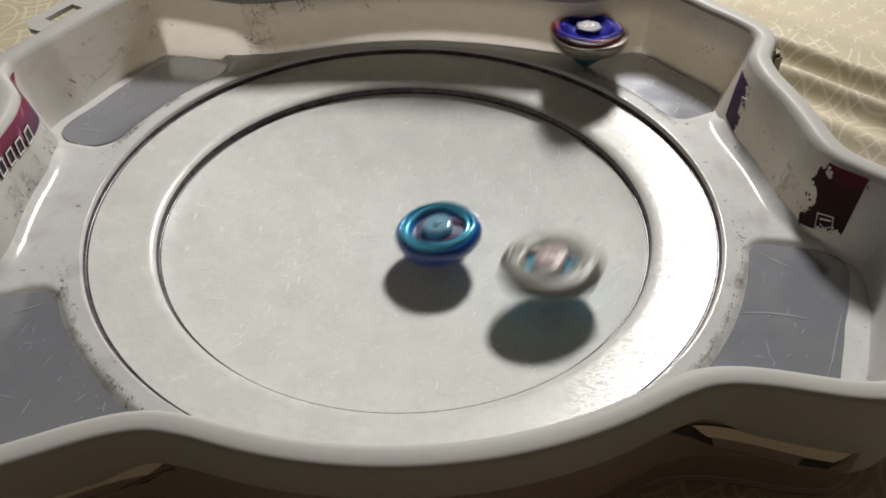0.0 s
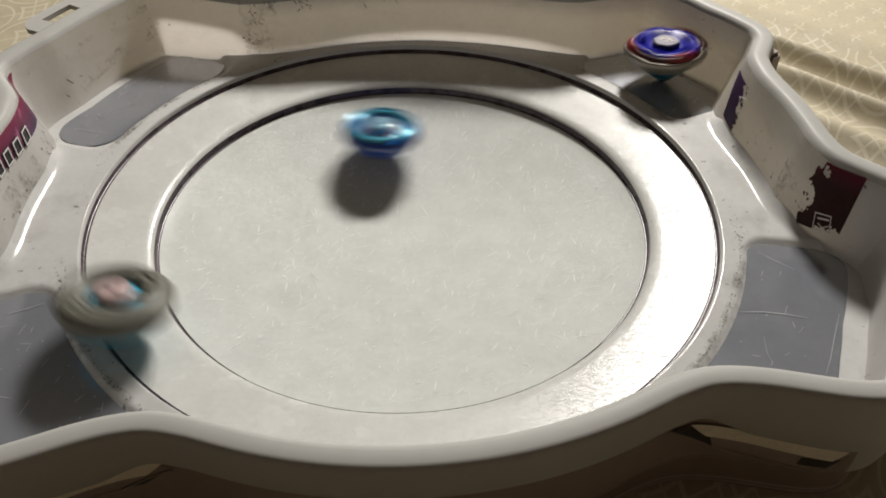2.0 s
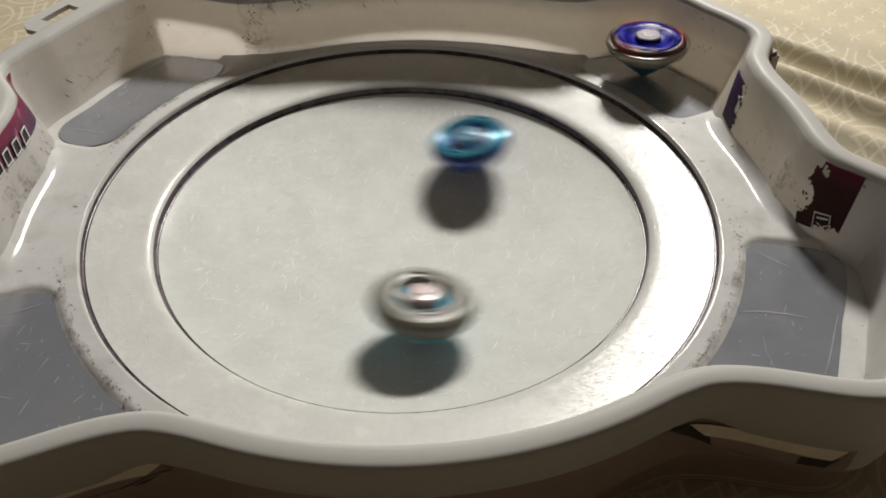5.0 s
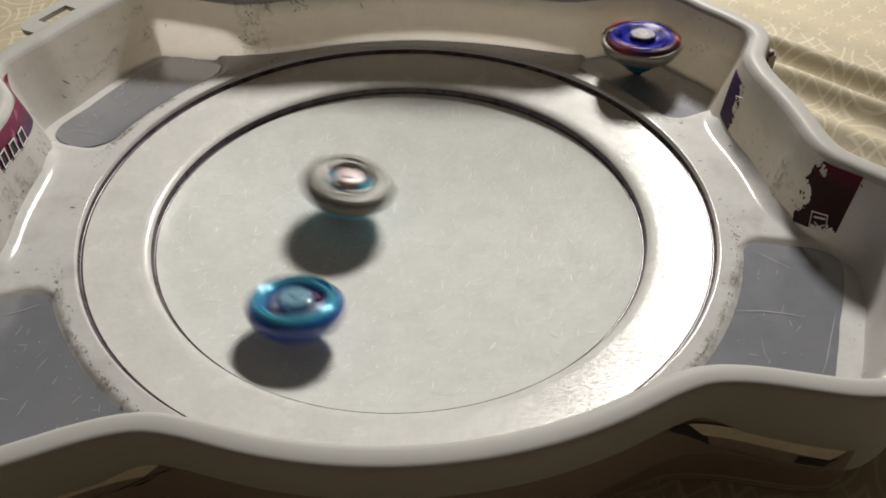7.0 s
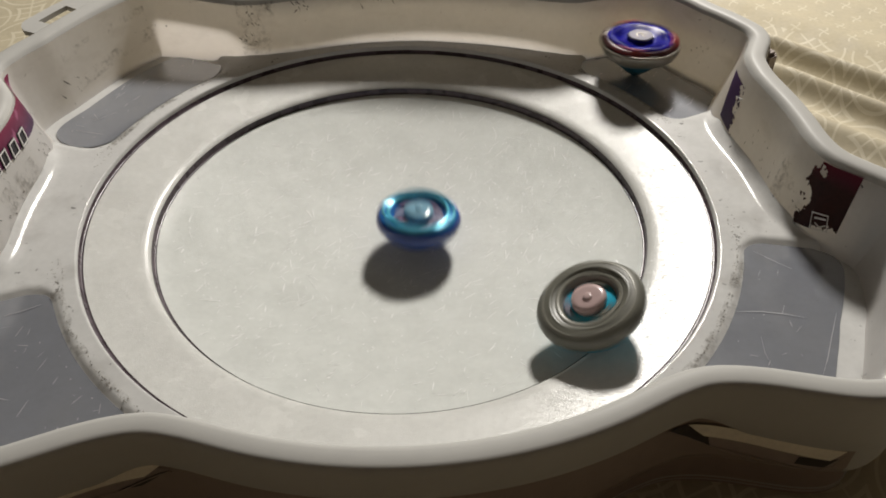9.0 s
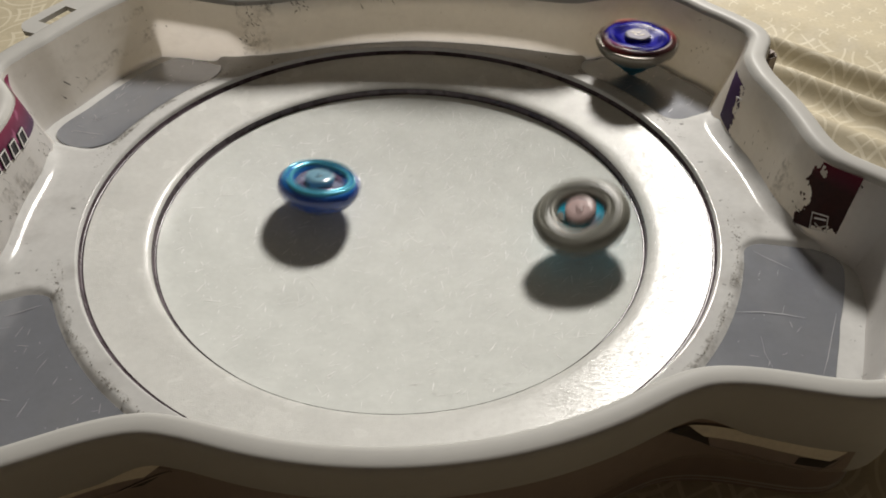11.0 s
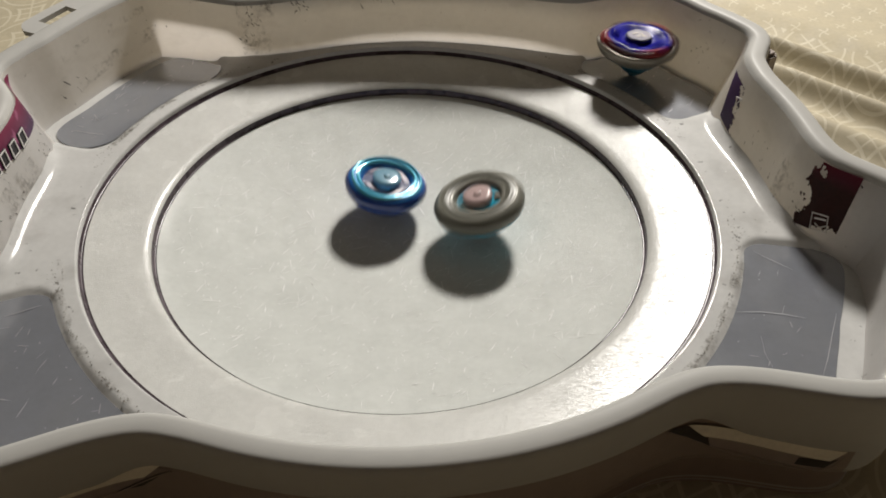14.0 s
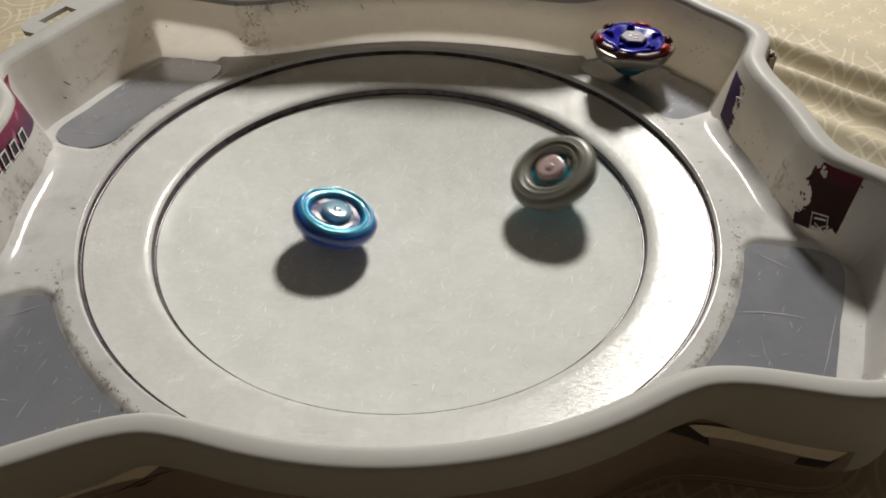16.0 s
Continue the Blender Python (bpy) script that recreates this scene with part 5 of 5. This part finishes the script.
        (12, pose(-0.0033, 0.0682, -0.0167, 2.5, 5.0)), (12.1, pose(-0.0126, 0.0722, -0.0158, 3.5, 2.6)),
        (12.2, pose(-0.0139, 0.0606, -0.0176, 3.6, -0.3)), (12.3, pose(-0.0058, 0.0424, -0.0200, 3.0, -4.0)),
        (12.4, pose(0.0089, 0.0239, -0.0214, 2.6, -8.1)), (12.5, pose(0.0271, 0.0101, -0.0212, 2.3, -12.5)),
        (12.6, pose(0.0451, -0.0016, -0.0198, -0.2, -12.8)), (12.7, pose(0.0604, -0.0083, -0.0178, -2.1, -12.7)),
        (12.8, pose(0.0708, -0.0076, -0.0162, -3.2, -12.0)), (12.9, pose(0.0624, -0.0011, -0.0176, -3.7, -9.7)),
        (13, pose(0.0443, 0.0025, -0.0199, -4.4, -6.6)), (13.1, pose(0.0229, -0.0031, -0.0215, -5.6, -3.7)),
        (13.2, pose(0.0005, -0.0106, -0.0220, -6.8, -0.7)), (13.3, pose(-0.0181, -0.0194, -0.0214, -8.3, 2.0)),
        (13.4, pose(-0.0317, -0.0303, -0.0199, -9.8, 4.3)), (13.5, pose(-0.0358, -0.0387, -0.0190, -11.2, 5.9)),
        (13.6, pose(-0.0311, -0.0385, -0.0193, -10.3, 6.4)), (13.7, pose(-0.0215, -0.0259, -0.0208, -8.2, 6.5)),
        (13.8, pose(-0.0157, -0.0069, -0.0219, -5.6, 6.9)), (13.9, pose(-0.0128, 0.0140, -0.0218, -2.9, 7.3)),
        (14, pose(-0.0109, 0.0342, -0.0207, -0.2, 7.9)), (14.1, pose(-0.0121, 0.0484, -0.0193, 1.1, 4.6)),
        (14.2, pose(-0.0145, 0.0569, -0.0181, 2.0, 1.4)), (14.3, pose(-0.0168, 0.0552, -0.0182, 2.4, -1.8)),
        (14.4, pose(-0.0109, 0.0421, -0.0200, 1.8, -5.6)), (14.5, pose(0.0041, 0.0320, -0.0210, 1.5, -10.2)),
        (14.6, pose(0.0159, 0.0216, -0.0214, 6.3, -9.8)), (14.7, pose(0.0481, 0.0360, -0.0179, 13.7, -11.8)),
        (14.8, pose(0.0671, 0.0342, -0.0155, 8.4, -15.2)), (14.9, pose(0.0787, 0.0286, -0.0139, 3.3, -17.9)),
        (15, pose(0.0827, 0.0211, -0.0135, -1.7, -20.0)), (15.1, pose(0.0755, 0.0116, -0.0153, -5.8, -19.2)),
        (15.2, pose(0.0621, -0.0003, -0.0176, -9.8, -18.1)), (15.3, pose(0.0438, -0.0095, -0.0198, -15.8, -11.0)),
        (15.4, pose(0.0205, -0.0111, -0.0216, -15.5, 4.2)), (15.5, pose(0.0086, -0.0153, -0.0218, -10.9, 4.5)),
        (15.6, pose(-0.0070, -0.0151, -0.0219, -11.0, 5.6)), (15.7, pose(-0.0206, -0.0153, -0.0214, -11.2, 6.6)),
        (15.8, pose(-0.0329, -0.0101, -0.0208, -8.6, 10.1)), (15.9, pose(-0.0395, -0.0059, -0.0203, -5.9, 13.3)),
        (16, pose(-0.0414, 0.0057, -0.0201, -2.4, 15.8)),
    ])
    walk(TOP_PURPLE, [
        (0, pose(0.1198, 0.1358, 0.0122, -2.1, -1.3)), (0.1, pose(0.1316, 0.1283, 0.0122, -2.5, -2.0)),
        (0.2, pose(0.1537, 0.1180, 0.0122, -3.3, -3.4)), (0.3, pose(0.1689, 0.1122, 0.0122, -3.8, -4.3)),
        (0.4, pose(0.1746, 0.1023, 0.0122, -4.4, -4.7)), (0.5, pose(0.1795, 0.0997, 0.0122, -4.6, -4.9)),
        (0.6, pose(0.1779, 0.0998, 0.0122, -4.5, -4.8)), (0.8, pose(0.1753, 0.0987, 0.0122, -4.5, -4.6)),
        (1, pose(0.1743, 0.1004, 0.0122, -4.4, -4.4)), (1.5, pose(0.1616, 0.0988, 0.0122, -4.2, -3.5)), (2, pose(0.1669, 0.1149, 0.0122, -3.4, -3.6)),
        (2.5, pose(0.1665, 0.1183, 0.0122, -3.2, -3.4)), (3, pose(0.1636, 0.1190, 0.0122, -3.0, -3.0)),
        (3.5, pose(0.1588, 0.1218, 0.0122, -2.8, -2.5)), (4, pose(0.1574, 0.1217, 0.0122, -2.7, -2.3)),
        (6.5, pose(0.1560, 0.1235, 0.0122, -2.3, -1.3)), (7, pose(0.1551, 0.1237, 0.0122, -2.2, -1.0)),
        (7.5, pose(0.1550, 0.1225, 0.0122, -2.2, -0.9)), (8, pose(0.1541, 0.1207, 0.0122, -2.3, -0.8)), (8.5, pose(0.1532, 0.1248, 0.0122, -2.0, -0.6)),
        (9, pose(0.1531, 0.1230, 0.0122, -2.1, -0.5)), (11.5, pose(0.1514, 0.1249, 0.0122, -1.8, 0.0)), (12, pose(0.1529, 0.1249, 0.0122, -1.8, 0.0)),
        (12.5, pose(0.1533, 0.1235, 0.0122, -1.9, 0.1)), (13, pose(0.1521, 0.1249, 0.0122, -1.8, 0.3)),
        (13.5, pose(0.1518, 0.1235, 0.0122, -1.8, 0.4)), (14, pose(0.1517, 0.1235, 0.0122, -1.8, 0.5)),
        (14.5, pose(0.1502, 0.1220, 0.0122, -1.8, 0.7)), (15, pose(0.1477, 0.1221, 0.0122, -1.8, 0.9)),
        (15.5, pose(0.1469, 0.1221, 0.0122, -1.8, 1.1)), (16, pose(0.1476, 0.1221, 0.0122, -1.8, 1.1)),
    ])
    walk(RING_WHITE, spin_rows(lambda t: 86.0))
    walk(RING_BLUE, spin_rows(lambda t: 87.0, 20))
    walk(RING_PURPLE, spin_rows(slowing, PHASE))


def slowing(t):
    return 86.0 if t < 14.0 else max(11.0, 86.0 - 43.0 * (t - 14.0))


# the slowing top comes to the end of the clip with a flat side to the viewer
PHASE = -8.0 - sum(slowing(i / FPS) for i in range(480))
motions()
